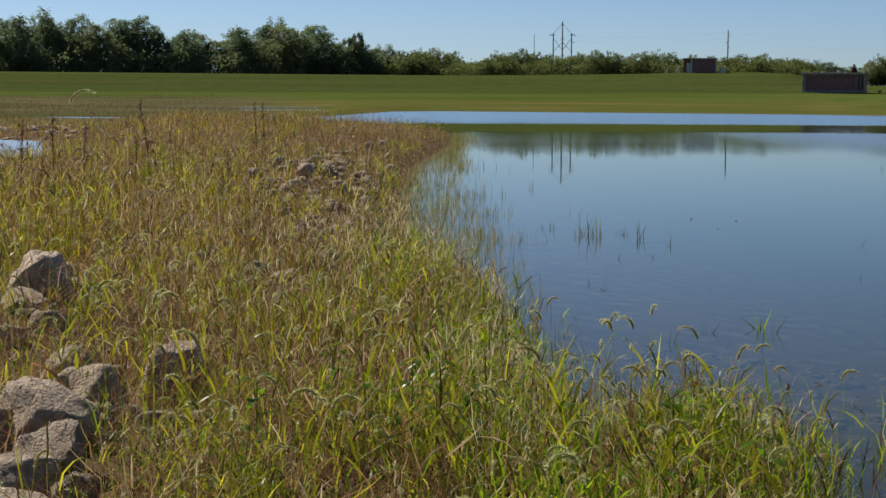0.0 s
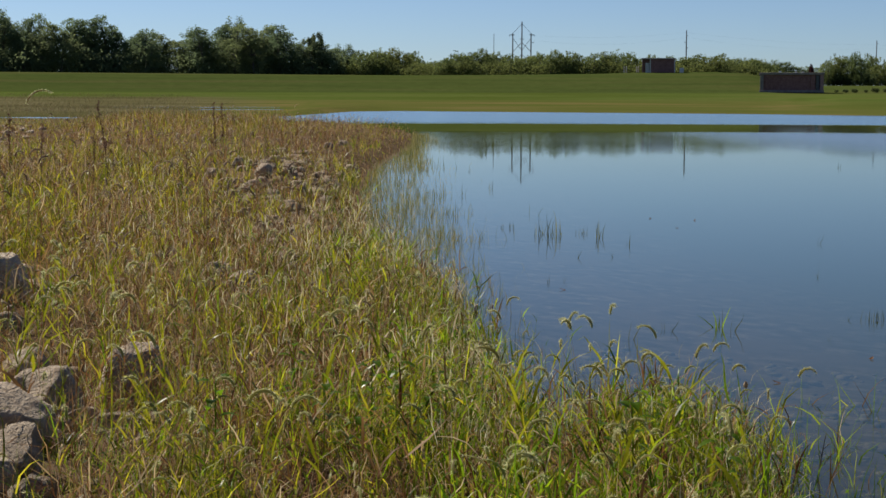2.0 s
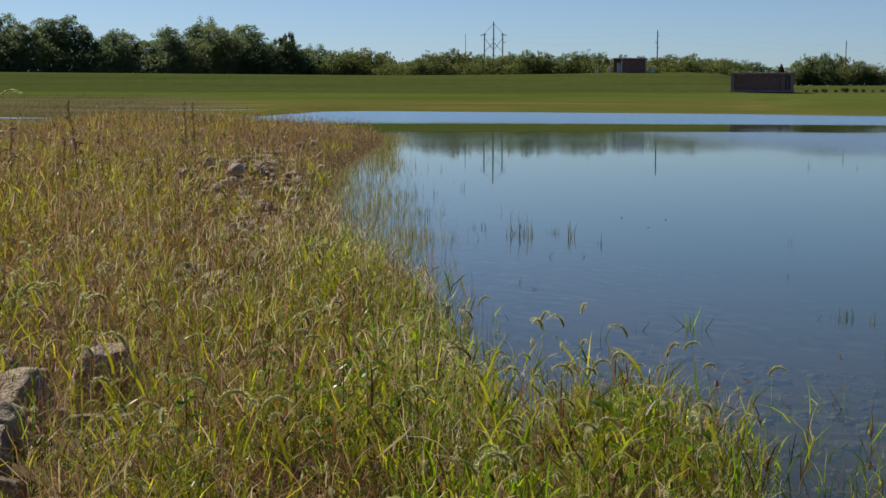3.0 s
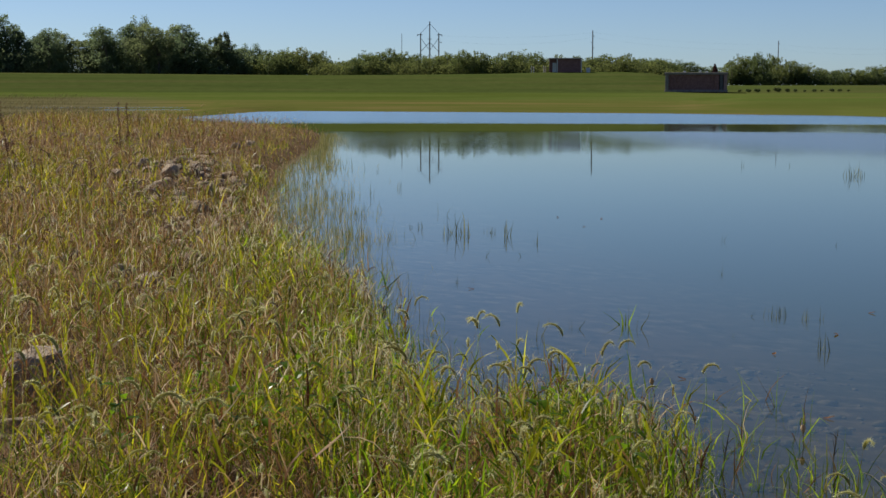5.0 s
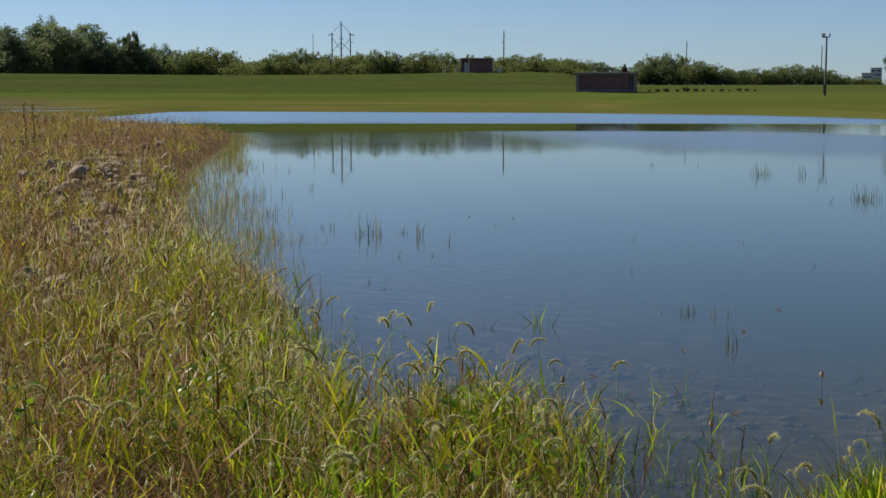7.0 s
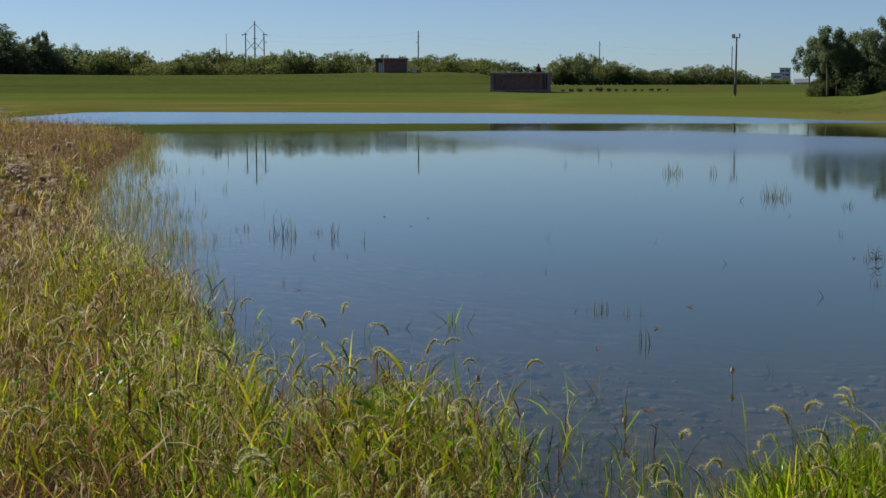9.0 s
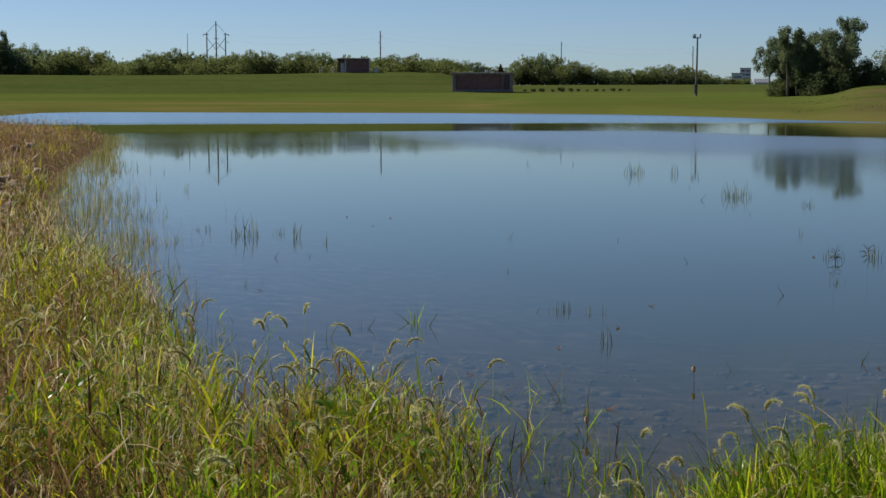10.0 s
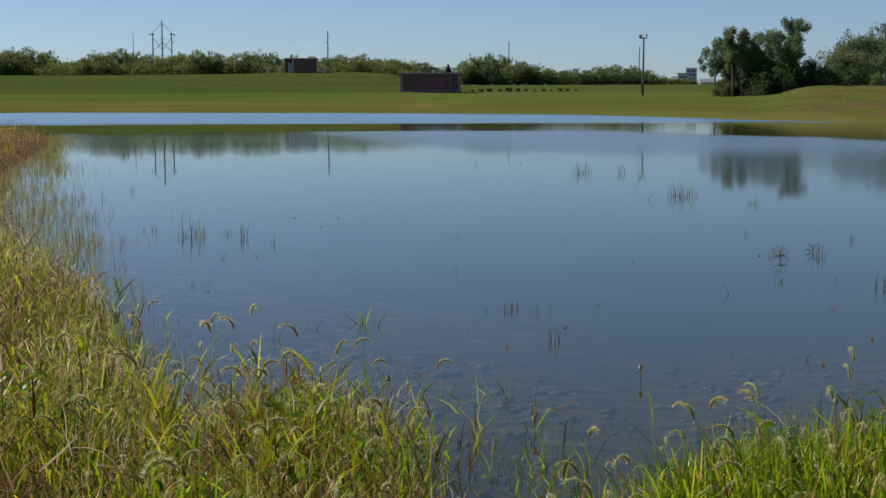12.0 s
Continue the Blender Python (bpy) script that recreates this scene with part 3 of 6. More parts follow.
def build_ground():
    rings = np.concatenate([[0.6, 1.2, 1.8, 2.4, 3.0], np.geomspace(3.3, 90, 160), np.geomspace(92, 420, 100), np.geomspace(430, 4500, 24)])
    angles = np.radians(np.concatenate([np.arange(-180, -30, 6.0), np.arange(-30, 44, 0.4), np.arange(44, 180, 6.0)]))
    a, r = np.meshgrid(angles, rings)
    x, y = r * np.sin(a), r * np.cos(a)
    z = ground_z(x.ravel(), y.ravel())
    verts = np.column_stack([x.ravel(), y.ravel(), z])
    n, m = len(rings), len(angles)
    i, j = np.meshgrid(np.arange(n - 1), np.arange(m), indexing="ij")
    k = (j + 1) % m
    quads = np.stack([i * m + j, i * m + k, (i + 1) * m + k, (i + 1) * m + j], -1).reshape(-1, 4)[:, ::-1]
    verts = np.vstack([verts, [[0, 0, float(z[:m].mean())]]])
    jj = np.arange(m)
    fan = np.stack([np.full(m, n * m), (jj + 1) % m, jj], -1)[:, ::-1]
    ob = mesh_object("ground", verts, [quads, fan], GROUND, smooth=True)
    tagged(ob, "grassy pond bank, mown flood levee and field around the basin", "ground", kind="structure")


def build_water():
    bm = bmesh.new()
    pts = [(-260, -5), (260, -5), (260, 240), (-260, 240)]
    vs = [bm.verts.new((x, y, 0.0)) for x, y in pts]
    bm.faces.new(vs)
    tagged(part("water", bm, WATER), "calm blue-grey pond water, wind-ruffled along the far shore", "water", kind="structure")


build_ground()
build_water()


# ------------------------------------------------------------- trees
def leaf_cloud(rng, blobs, count, size):
    """Leaf clumps as small bent quads spread over the outsides of many blobs."""
    blobs = np.asarray(blobs)
    weight = blobs[:, 3] ** 2
    pick = rng.choice(len(blobs), count, p=weight / weight.sum())
    d = rng.normal(size=(count, 3))
    d /= np.linalg.norm(d, axis=1)[:, None]
    c = blobs[pick]
    radius = c[:, 3] * (0.15 + 1.05 * rng.random(count) ** 0.6 + 0.4 * rng.random(count) ** 6)
    p = c[:, :3] + d * radius[:, None] * np.array([0.9, 0.9, 1.1])
    nrm = d * 0.3 + rng.normal(size=(count, 3)) * 0.8 + np.array([0, 0, 0.2])
    nrm /= np.linalg.norm(nrm, axis=1)[:, None]
    u = np.cross(nrm, rng.normal(size=(count, 3)))
    u /= np.linalg.norm(u, axis=1)[:, None]
    v = np.cross(nrm, u)
    s = size * (0.5 + rng.random(count))[:, None]
    verts = np.stack([p - u * s, p + u * s * 0.45 + v * s * 0.62, p + u * s * 0.8 - v * s * 0.5], 1).reshape(-1, 3)
    return verts, np.arange(count * 3).reshape(-1, 3)


def make_tree(seed, height, width, leaves, size, base=0.05, mat=None, stems=1, lumps=46, lump=0.15, gaps=0.0, swell=0.42):
    """One tree at the origin: tapered trunk with limbs, and a lumpy crown of leaf clumps with gaps."""
    rng = np.random.default_rng(seed)
    tree = new("tree")
    bm = bmesh.new()
    blobs = []
    for s in range(stems):
        ox, oy = (0, 0) if stems == 1 else (rng.uniform(-0.28, 0.28) * width, rng.uniform(-0.2, 0.2) * width)
        h = height * (1 if s == 0 else rng.uniform(0.75, 0.95))
        lean = rng.normal(size=2) * 0.04 * h
        path = [(ox + lean[0] * t * t, oy + lean[1] * t * t, h * 0.9 * t) for t in (0, 0.12, 0.35, 0.6, 0.85, 1.0)]
        path[0] = (ox, oy, -0.4)
        tube(bm, path, [h * k for k in (0.022, 0.018, 0.014, 0.009, 0.005, 0.002)], 6)
        for k in range(max(8, lumps // stems)):
            t = rng.uniform(base, 1.0)
            a = rng.uniform(0, math.tau)
            full = width * 0.5 / (1 if stems == 1 else 1.35)
            belly = full * (0.62 + 0.38 * t / swell if t < swell else math.sqrt(max(0.04, 1 - ((t - swell) / (1.02 - swell)) ** 2)))
            reach = belly * math.sqrt(rng.random()) * rng.uniform(0.75, 1.05)
            size_k = width * lump * rng.uniform(0.7, 1.35) * (1.0 if t < 0.8 else 0.75)
            end = Vector((ox + lean[0] * t * t + math.cos(a) * reach, oy + lean[1] * t * t + math.sin(a) * reach, min(h * t, h - size_k * 0.7)))
            if rng.random() >= gaps:
                blobs.append((*end, size_k))
            if k % 6 == 0 and t > 0.15:
                t0 = max(0.08, t - 0.16)
                p0 = Vector((ox + lean[0] * t0 * t0, oy + lean[1] * t0 * t0, h * 0.9 * t0))
                tube(bm, [p0, (p0 + end) / 2 + Vector((0, 0, -0.02 * h)), end], [h * 0.006, h * 0.004, h * 0.0015], 4)
    part("trunk", bm, BARK, tree)
    v, q = leaf_cloud(rng, blobs, leaves, size)
    v[:, 2] = np.where(v[:, 2] > 0, v[:, 2] * height / v[:, 2].max(), v[:, 2] * 0.2)
    mesh_object("crown", v, [q], mat or LEAF, tree)
    return tree


def place_tree(proto, az, r, scale, turn, label, group, category="tree"):
    x, y = polar(az, r)
    z = float(ground_z(np.array([x]), np.array([y]))[0])
    ob = copy_thing(proto, pose(x, y, z, 0, 0, turn) @ Matrix.Diagonal((scale[0], scale[0], scale[1], 1)))
    tagged(ob, label, category, group)
    return ob


def drop_proto(proto):
    for o in (*proto.children_recursive, proto):
        bpy.data.objects.remove(o)


def azimuth(px, turn):
    return turn + math.degrees(math.atan((px - 784) / 2600))


def tree_to(proto, nominal, az, r, top, width, turn, label, group):
    """A copy whose top reaches the slope top (rise per metre of range above the eye)."""
    x, y = polar(az, r)
    z = float(ground_z(np.array([x]), np.array([y]))[0])
    return place_tree(proto, az, r, (width, (EYE + top * r - z) / nominal), turn, label, group)


def build_trees():
    rng = np.random.default_rng(5)
    tall = [make_tree(10 + k, 18.0, 11.5, 11000, 0.265, mat=LEAF, stems=3, lumps=340, lump=0.078, swell=0.45) for k in range(5)]
    low = [make_tree(30 + k, 9.0, 9.5, 6300, 0.225, mat=LEAF_LIGHT, stems=4, lumps=360, lump=0.066, swell=0.5) for k in range(4)]
    grove = [make_tree(50 + k, 10.0, 8.6, 13000, 0.15, base=0.42, mat=LEAF_GREY, stems=2, lumps=58, lump=0.088, gaps=0.25, swell=0.74) for k in range(2)]
    shade = make_tree(61, 5.0, 7.0, 9000, 0.16, mat=LEAF_DARK, lumps=40, lump=0.15)
    broad = [make_tree(70 + k, 10.0, 12.0, 14000, 0.19, base=0.05, mat=LEAF_GREY, stems=3, lumps=120, lump=0.10) for k in range(2)]
    rise = lambda py: (173 - py) / 2600 * 1.005
    # the tall row behind the levee: bearing offset and top
    row = [(-95, 44), (-55, 46), (-20, 42), (15, 40), (52, 35), (94, 20), (140, 32), (180, 45), (214, 37), (252, 32), (288, 48), (330, 56), (368, 60),
           (404, 64), (440, 50), (478, 31), (508, 45), (548, 46), (584, 47), (640, 70), (668, 78)]
    for k, (px, py) in enumerate(row):
        tree_to(tall[k % 5], 18.0, azimuth(px, 0), 405 + rng.uniform(-7, 8), rise(py), rng.uniform(1.05, 1.3), rng.uniform(0, 360),
                "tall dark green deciduous tree behind the levee", "trees behind the levee")
    for k, (px, py) in enumerate([(-75, 62), (75, 52), (116, 48), (160, 60), (232, 62), (306, 66), (348, 74), (458, 66), (493, 58), (528, 66), (610, 76)]):
        tree_to(tall[(k + 2) % 5], 18.0, azimuth(px, 0), 418 + rng.uniform(-3, 5), rise(py), rng.uniform(0.9, 1.1), rng.uniform(0, 360),
                "dark green deciduous tree in the second row behind the levee", "trees behind the levee")
    tree_to(grove[0], 10.0, azimuth(633, 0), 402, rise(58), 0.95, 40, "tall thin tree with an open crown behind the levee", "trees behind the levee")
    thicket = [(692, 92), (715, 91), (742, 86), (770, 84), (797, 91), (866, 99), (890, 90), (920, 86), (950, 91), (985, 96), (1020, 92), (1055, 88), (1086, 90),
               (1116, 95), (1150, 88), (1182, 92), (1216, 97), (1250, 100), (1285, 99), (1310, 96), (1336, 95), (1366, 98), (1392, 103), (1420, 110)]
    for k, (px, py) in enumerate(thicket):
        tree_to(low[k % 4], 9.0, azimuth(px, 0), 408 + rng.uniform(-6, 8), rise(py), rng.uniform(0.85, 1.1), rng.uniform(0, 360),
                "low bushy green tree in the thicket behind the levee", "thicket behind the levee")
    for k in range(26):
        px = 690 + 29 * k + rng.uniform(-8, 8)
        tree_to(low[(k + 2) % 4], 9.0, azimuth(px, 0), 418 + rng.uniform(-4, 4), rise(np.interp(px, [690, 770, 830, 900, 1420], [98, 92, 112, 95, 108]) + rng.uniform(-3, 5)), rng.uniform(0.95, 1.2), rng.uniform(0, 360),
                "low bushy green tree deeper in the thicket", "thicket behind the levee")
    distant = [(823, 107, 0), (845, 110, 0), (740, 110, 15.316), (765, 113, 15.316), (788, 117, 15.316), (722, 106, 15.316), (700, 104, 15.316)]
    for k, (px, py, turn) in enumerate(distant):
        tree_to(tall[k % 5], 18.0, azimuth(px, turn), 640, rise(py), 1.0, rng.uniform(0, 360), "hazy distant tree beyond the thicket", "trees at the field edge")
    edge = [(820, 108), (842, 97), (866, 93), (893, 96), (918, 103), (944, 113), (972, 121), (1003, 123), (1034, 122), (1064, 117), (1090, 115), (1116, 117), (1140, 125)]
    for k, (px, py) in enumerate(edge):
        tree_to(low[(k + 1) % 4], 9.0, azimuth(px, 15.316), 535 + rng.uniform(-8, 8), rise(py), rng.uniform(0.9, 1.1), rng.uniform(0, 360),
                "bushy green tree at the far edge of the field", "trees at the field edge")
    for k, (px, py) in enumerate([(1162, 136), (1180, 137), (1200, 140), (1222, 140), (1275, 140), (1300, 138)]):
        tree_to(low[k % 4], 9.0, azimuth(px, 15.316), 700, rise(py), 1.0, rng.uniform(0, 360), "small distant tree beyond the field", "trees at the field edge")
    for px, py, r, w, p, n in ((1292, 52, 205, 1.05, grove[0], 10.0), (1266, 66, 208, 0.85, grove[1], 10.0), (1392, 37, 206, 0.95, grove[1], 10.0), (1348, 62, 212, 0.9, grove[0], 10.0), (1330, 78, 204, 0.7, grove[1], 10.0)):
        tree_to(p, n, azimuth(px, 15.316), r, rise(py), w, rng.uniform(0, 360), "dark spreading tree with an open crown beside the mound", "trees beside the mound")
    # shrubs in darkened leaves, which carry the shade under the open trees
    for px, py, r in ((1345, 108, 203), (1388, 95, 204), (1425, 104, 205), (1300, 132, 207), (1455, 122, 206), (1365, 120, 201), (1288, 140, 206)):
        tree_to(shade, 5.0, azimuth(px, 15.316), r, rise(py), 0.8, rng.uniform(0, 360), "dense green shrub under the open trees, shade put into its leaf colour", "trees beside the mound")
    for k, (px, py, r) in enumerate([(1490, 58, 235), (1545, 46, 238), (1600, 50, 236), (1660, 60, 238), (1470, 85, 228)]):
        tree_to(broad[k % 2], 10.0, azimuth(px, 15.316), r, rise(py), rng.uniform(0.8, 0.95), rng.uniform(0, 360), "broad leafy green tree behind the mound", "trees beside the mound")
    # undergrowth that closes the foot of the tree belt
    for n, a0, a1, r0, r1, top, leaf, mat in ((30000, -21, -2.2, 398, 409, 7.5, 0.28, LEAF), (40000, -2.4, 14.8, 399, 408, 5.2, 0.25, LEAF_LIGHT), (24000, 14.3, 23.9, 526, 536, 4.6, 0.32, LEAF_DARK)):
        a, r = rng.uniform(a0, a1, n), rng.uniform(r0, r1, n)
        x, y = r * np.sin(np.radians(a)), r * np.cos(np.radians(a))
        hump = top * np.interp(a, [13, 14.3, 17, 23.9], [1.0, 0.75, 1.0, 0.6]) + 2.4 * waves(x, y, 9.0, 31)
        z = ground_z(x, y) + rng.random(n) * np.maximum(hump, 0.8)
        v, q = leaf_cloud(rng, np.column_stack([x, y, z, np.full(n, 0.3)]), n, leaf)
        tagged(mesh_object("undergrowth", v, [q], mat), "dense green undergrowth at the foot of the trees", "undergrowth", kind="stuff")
    maroon = new("tree")
    part("trunk", tube(bmesh.new(), [(0, 0, -0.4), (0, 0, 1.5), (0, 0, 4.2)], [0.16, 0.12, 0.03], 6), BARK, maroon)
    v, q = leaf_cloud(rng, [(1.5 * (1 - h / 5) * math.cos(2.4 * k), 1.5 * (1 - h / 5) * math.sin(2.4 * k), h, 0.62 - 0.08 * h) for k, h in enumerate(np.linspace(0.5, 4.5, 34))], 3200, 0.17)
    mesh_object("crown", v, [q], MAROON, maroon)
    tree_to(maroon, 5.0, azimuth(794, 15.316), 425, rise(113), 0.9, 0, "small dark maroon cone-shaped tree behind the brick building", "")
    bush = make_tree(91, 1.0, 1.25, 800, 0.09, mat=LEAF_DARK, lumps=16, lump=0.2, swell=0.4)
    for k, (px, s) in enumerate([(836, 0.7), (851, 0.9), (866, 1.0), (885, 0.75), (900, 1.25), (917, 0.95), (930, 0.8), (946, 0.6), (962, 0.75), (974, 0.6), (991, 0.85), (1004, 0.75), (1018, 0.55)]):
        place_tree(bush, azimuth(px, 15.316), 349 + k * 1.2, (1.15 * s, s), rng.uniform(0, 360), "small round dark green shrub planted in a row", "row of planted shrubs", "shrub")
    hedge = make_tree(95, 2.2, 2.4, 1500, 0.10, mat=LEAF_LIGHT, lumps=20, lump=0.2, swell=0.4)
    tree_to(hedge, 2.2, azimuth(1548, 15.316), 160, rise(132), 0.8, 20, "rounded yellow-green bush beside a post on the mound", "")
    for p in (*tall, *low, *grove, shade, *broad, maroon, bush, hedge):
        drop_proto(p)


build_trees()


# ------------------------------------------------------------- grass
def blades(rng, x, y, z, length, width, lean, bend, seg=3, flat=None, kinks=1.0):
    """Curved tapering blades standing at x, y, z."""
    n = len(x)
    a = rng.uniform(0, math.tau, n) if flat is None else flat
    face = rng.uniform(0, math.tau, n)
    wx, wy = np.cos(face), np.sin(face)
    t = np.linspace(0, 1, seg + 1)
    ang = lean[:, None] + bend[:, None] * t[None, :]
    kink = np.cumsum(rng.normal(0, 0.16, (n, seg + 1)), 1) * kinks
    sway = np.cumsum(rng.normal(0, 0.20, (n, seg + 1)), 1) * kinks
    fold = (rng.random(n) < 0.12 * kinks)[:, None] * (t[None, :] > rng.uniform(0.35, 0.8, n)[:, None]) * rng.uniform(0.8, 1.7, n)[:, None]
    ang = ang + kink + fold
    step = (length / seg)[:, None]
    h = np.concatenate([np.zeros((n, 1)), np.cumsum(np.cos(ang[:, :-1]) * step, 1)], 1)
    ox = np.concatenate([np.zeros((n, 1)), np.cumsum(np.sin(ang[:, :-1]) * np.cos(a[:, None] + sway[:, :-1]) * step, 1)], 1)
    oy = np.concatenate([np.zeros((n, 1)), np.cumsum(np.sin(ang[:, :-1]) * np.sin(a[:, None] + sway[:, :-1]) * step, 1)], 1)
    cx, cy, cz = x[:, None] + ox, y[:, None] + oy, z[:, None] + h
    w = width[:, None] * 0.5 * np.interp(t, [0, 0.35, 1], [0.75, 1.0, 0.06])[None, :]
    left = np.stack([cx - w * wx[:, None], cy - w * wy[:, None], cz], -1)
    right = np.stack([cx + w * wx[:, None], cy + w * wy[:, None], cz], -1)
    verts = np.stack([left, right], 2).reshape(n, -1, 3)
    per = verts.shape[1]
    base = (np.arange(n) * per)[:, None, None]
    k = np.arange(seg)[None, :, None] * 2
    quads = (base + k + np.array([0, 1, 3, 2])[None, None, :]).reshape(-1, 4)
    return verts.reshape(-1, 3), quads, (cx, cy, cz, a)


def heads(rng, x, y, z, a, length, radius, seg=5, sides=5, bristles=16, droop=None):
    """Nodding bristly seed heads that arch over from the stem's tip."""
    n = len(x)
    dirx, diry = np.cos(a), np.sin(a)
    droop = rng.uniform(1.5, 3.0, n) if droop is None else droop
    t = np.linspace(0, 1, seg + 1)
    ang = 0.25 + droop[:, None] * t[None, :]
    step = (length / seg)[:, None]
    h = np.concatenate([np.zeros((n, 1)), np.cumsum(np.cos(ang[:, :-1]) * step, 1)], 1)
    o = np.concatenate([np.zeros((n, 1)), np.cumsum(np.sin(ang[:, :-1]) * step, 1)], 1)
    cx, cy, cz = x[:, None] + o * dirx[:, None], y[:, None] + o * diry[:, None], z[:, None] + h
    rad = 0.8 * radius[:, None] * np.interp(t, [0, 0.15, 0.6, 1], [0.45, 1.0, 0.85, 0.15])[None, :]
    k = np.arange(sides) * math.tau / sides
    nx, nz = np.cos(ang), -np.sin(ang)
    vx = cx[..., None] + rad[..., None] * (np.cos(k) * (nx * dirx[:, None])[..., None] - np.sin(k) * diry[:, None, None])
    vy = cy[..., None] + rad[..., None] * (np.cos(k) * (nx * diry[:, None])[..., None] + np.sin(k) * dirx[:, None, None])
    vz = cz[..., None] + rad[..., None] * np.cos(k) * nz[..., None]
    verts = np.stack([vx, vy, vz], -1).reshape(n, -1, 3)
    per = verts.shape[1]
    i, j = np.meshgrid(np.arange(seg), np.arange(sides), indexing="ij")
    q = np.stack([i * sides + j, i * sides + (j + 1) % sides, (i + 1) * sides + (j + 1) % sides, (i + 1) * sides + j], -1).reshape(1, -1, 4)
    quads = (q + (np.arange(n) * per)[:, None, None]).reshape(-1, 4)
    verts = verts.reshape(-1, 3)
    if bristles:
        m = n * bristles
        own = np.repeat(np.arange(n), bristles)
        s = rng.random(m) * (seg - 0.01)
        i0 = s.astype(int)
        fr = s - i0
        px = cx[own, i0] * (1 - fr) + cx[own, i0 + 1] * fr
        py = cy[own, i0] * (1 - fr) + cy[own, i0 + 1] * fr
        pz = cz[own, i0] * (1 - fr) + cz[own, i0 + 1] * fr
        ax, az = np.sin(ang[own, i0]), np.cos(ang[own, i0])
        d = rng.normal(size=(m, 3)) * 0.75 + np.stack([ax * dirx[own], ax * diry[own], az], -1) * 0.8
        d /= np.linalg.norm(d, axis=1)[:, None]
        c = np.stack([px, py, pz], -1)
        tip = c + d * (radius[own] * 2.3)[:, None]
        side = np.cross(d, rng.normal(size=(m, 3)))
        side *= (radius[own] * 0.15 / np.linalg.norm(side, axis=1))[:, None]
        tri = np.stack([c - side, c + side, tip], 1).reshape(-1, 3)
        return (verts, [quads]), (tri, [np.arange(m * 3).reshape(-1, 3)])
    return (verts, [quads]), None


def scatter(rng, count, r0, r1, a0, a1, power=1.0):
    """Random places in a wedge of the bank, denser towards its near end."""
    u = rng.random(count)
    r = r0 * (r1 / r0) ** u if power == 0 else (r0 ** power + u * (r1 ** power - r0 ** power)) ** (1 / power)
    a = np.radians(rng.uniform(a0, a1, count))
    return r * np.sin(a), r * np.cos(a)


def on_land(x, y, margin=0.0):
    return np.minimum(signed(POND, x, y), signed(LAGOON, x, y)) > margin


def stuff(name, pieces, mat, label, category):
    verts, faces, offset = [], {}, 0
    for v, fs in pieces:
        verts.append(v)
        for f in fs:
            faces.setdefault(f.shape[1], []).append(f + offset)
        offset += len(v)
    ob = mesh_object(name, np.vstack(verts), [np.vstack(f) for f in faces.values()], mat)
    return tagged(ob, label, category, kind="stuff")


BANK_ROCKS = [
    (-1.31, 4.80, 0.34, 0.21), (-1.33, 5.45, 0.27, 0.19), (-1.10, 5.98, 0.26, 0.24), (-1.16, 4.36, 0.22, 0.14), (-1.24, 4.14, 0.24, 0.11), (-1.04, 4.07, 0.13, 0.08),
    (-1.16, 3.86, 0.26, 0.08), (-1.02, 5.24, 0.17, 0.08), (-2.27, 8.30, 0.46, 0.26), (-1.49, 4.77, 0.19, 0.14), (-1.18, 5.34, 0.13, 0.08), (-1.24, 5.18, 0.12, 0.06),
    (-0.92, 5.45, 0.11, 0.06), (-2.06, 8.20, 0.20, 0.11), (-2.52, 8.75, 0.26, 0.15), (-2.22, 7.70, 0.16, 0.08), (-1.95, 7.20, 0.18, 0.10), (-2.05, 6.85, 0.15, 0.09),
    (-1.45, 5.95, 0.22, 0.13), (-1.62, 6.35, 0.2, 0.12), (-0.78, 4.55, 0.10, 0.05), (-1.04, 9.66, 0.24, 0.10), (-1.28, 10.06, 0.2, 0.09), (-0.9, 11.2, 0.2, 0.10),
    (-1.75, 9.72, 0.22, 0.12), (-0.86, 4.95, 0.09, 0.05), (-2.14, 8.62, 0.22, 0.13), (-2.62, 8.15, 0.24, 0.15), (-2.28, 7.98, 0.26, 0.10), (-2.42, 9.2, 0.3, 0.16),
    (-2.45, 7.5, 0.2, 0.1), (-1.0, 9.3, 0.16, 0.06), (-0.88, 9.5, 0.14, 0.05), (-1.12, 9.5, 0.15, 0.06),
]
CREST_CLODS = [
    (-1.25, 18.53, 0.32, 0.2), (-1.35, 19.13, 0.42, 0.2), (-1.95, 20.72, 0.5, 0.22), (-2.4, 21.62, 0.4, 0.2), (-2.59, 20.16, 0.36, 0.18), (-1.51, 17.45, 0.34, 0.16),
    (-1.3, 16.95, 0.3, 0.14), (-1.27, 13.49, 0.25, 0.16), (-1.0, 13.2, 0.28, 0.17), (-1.5, 36.73, 0.55, 0.2), (-1.7, 33.84, 0.4, 0.18),
]
ROCKS = BANK_ROCKS + CREST_CLODS   # x, y, width, height


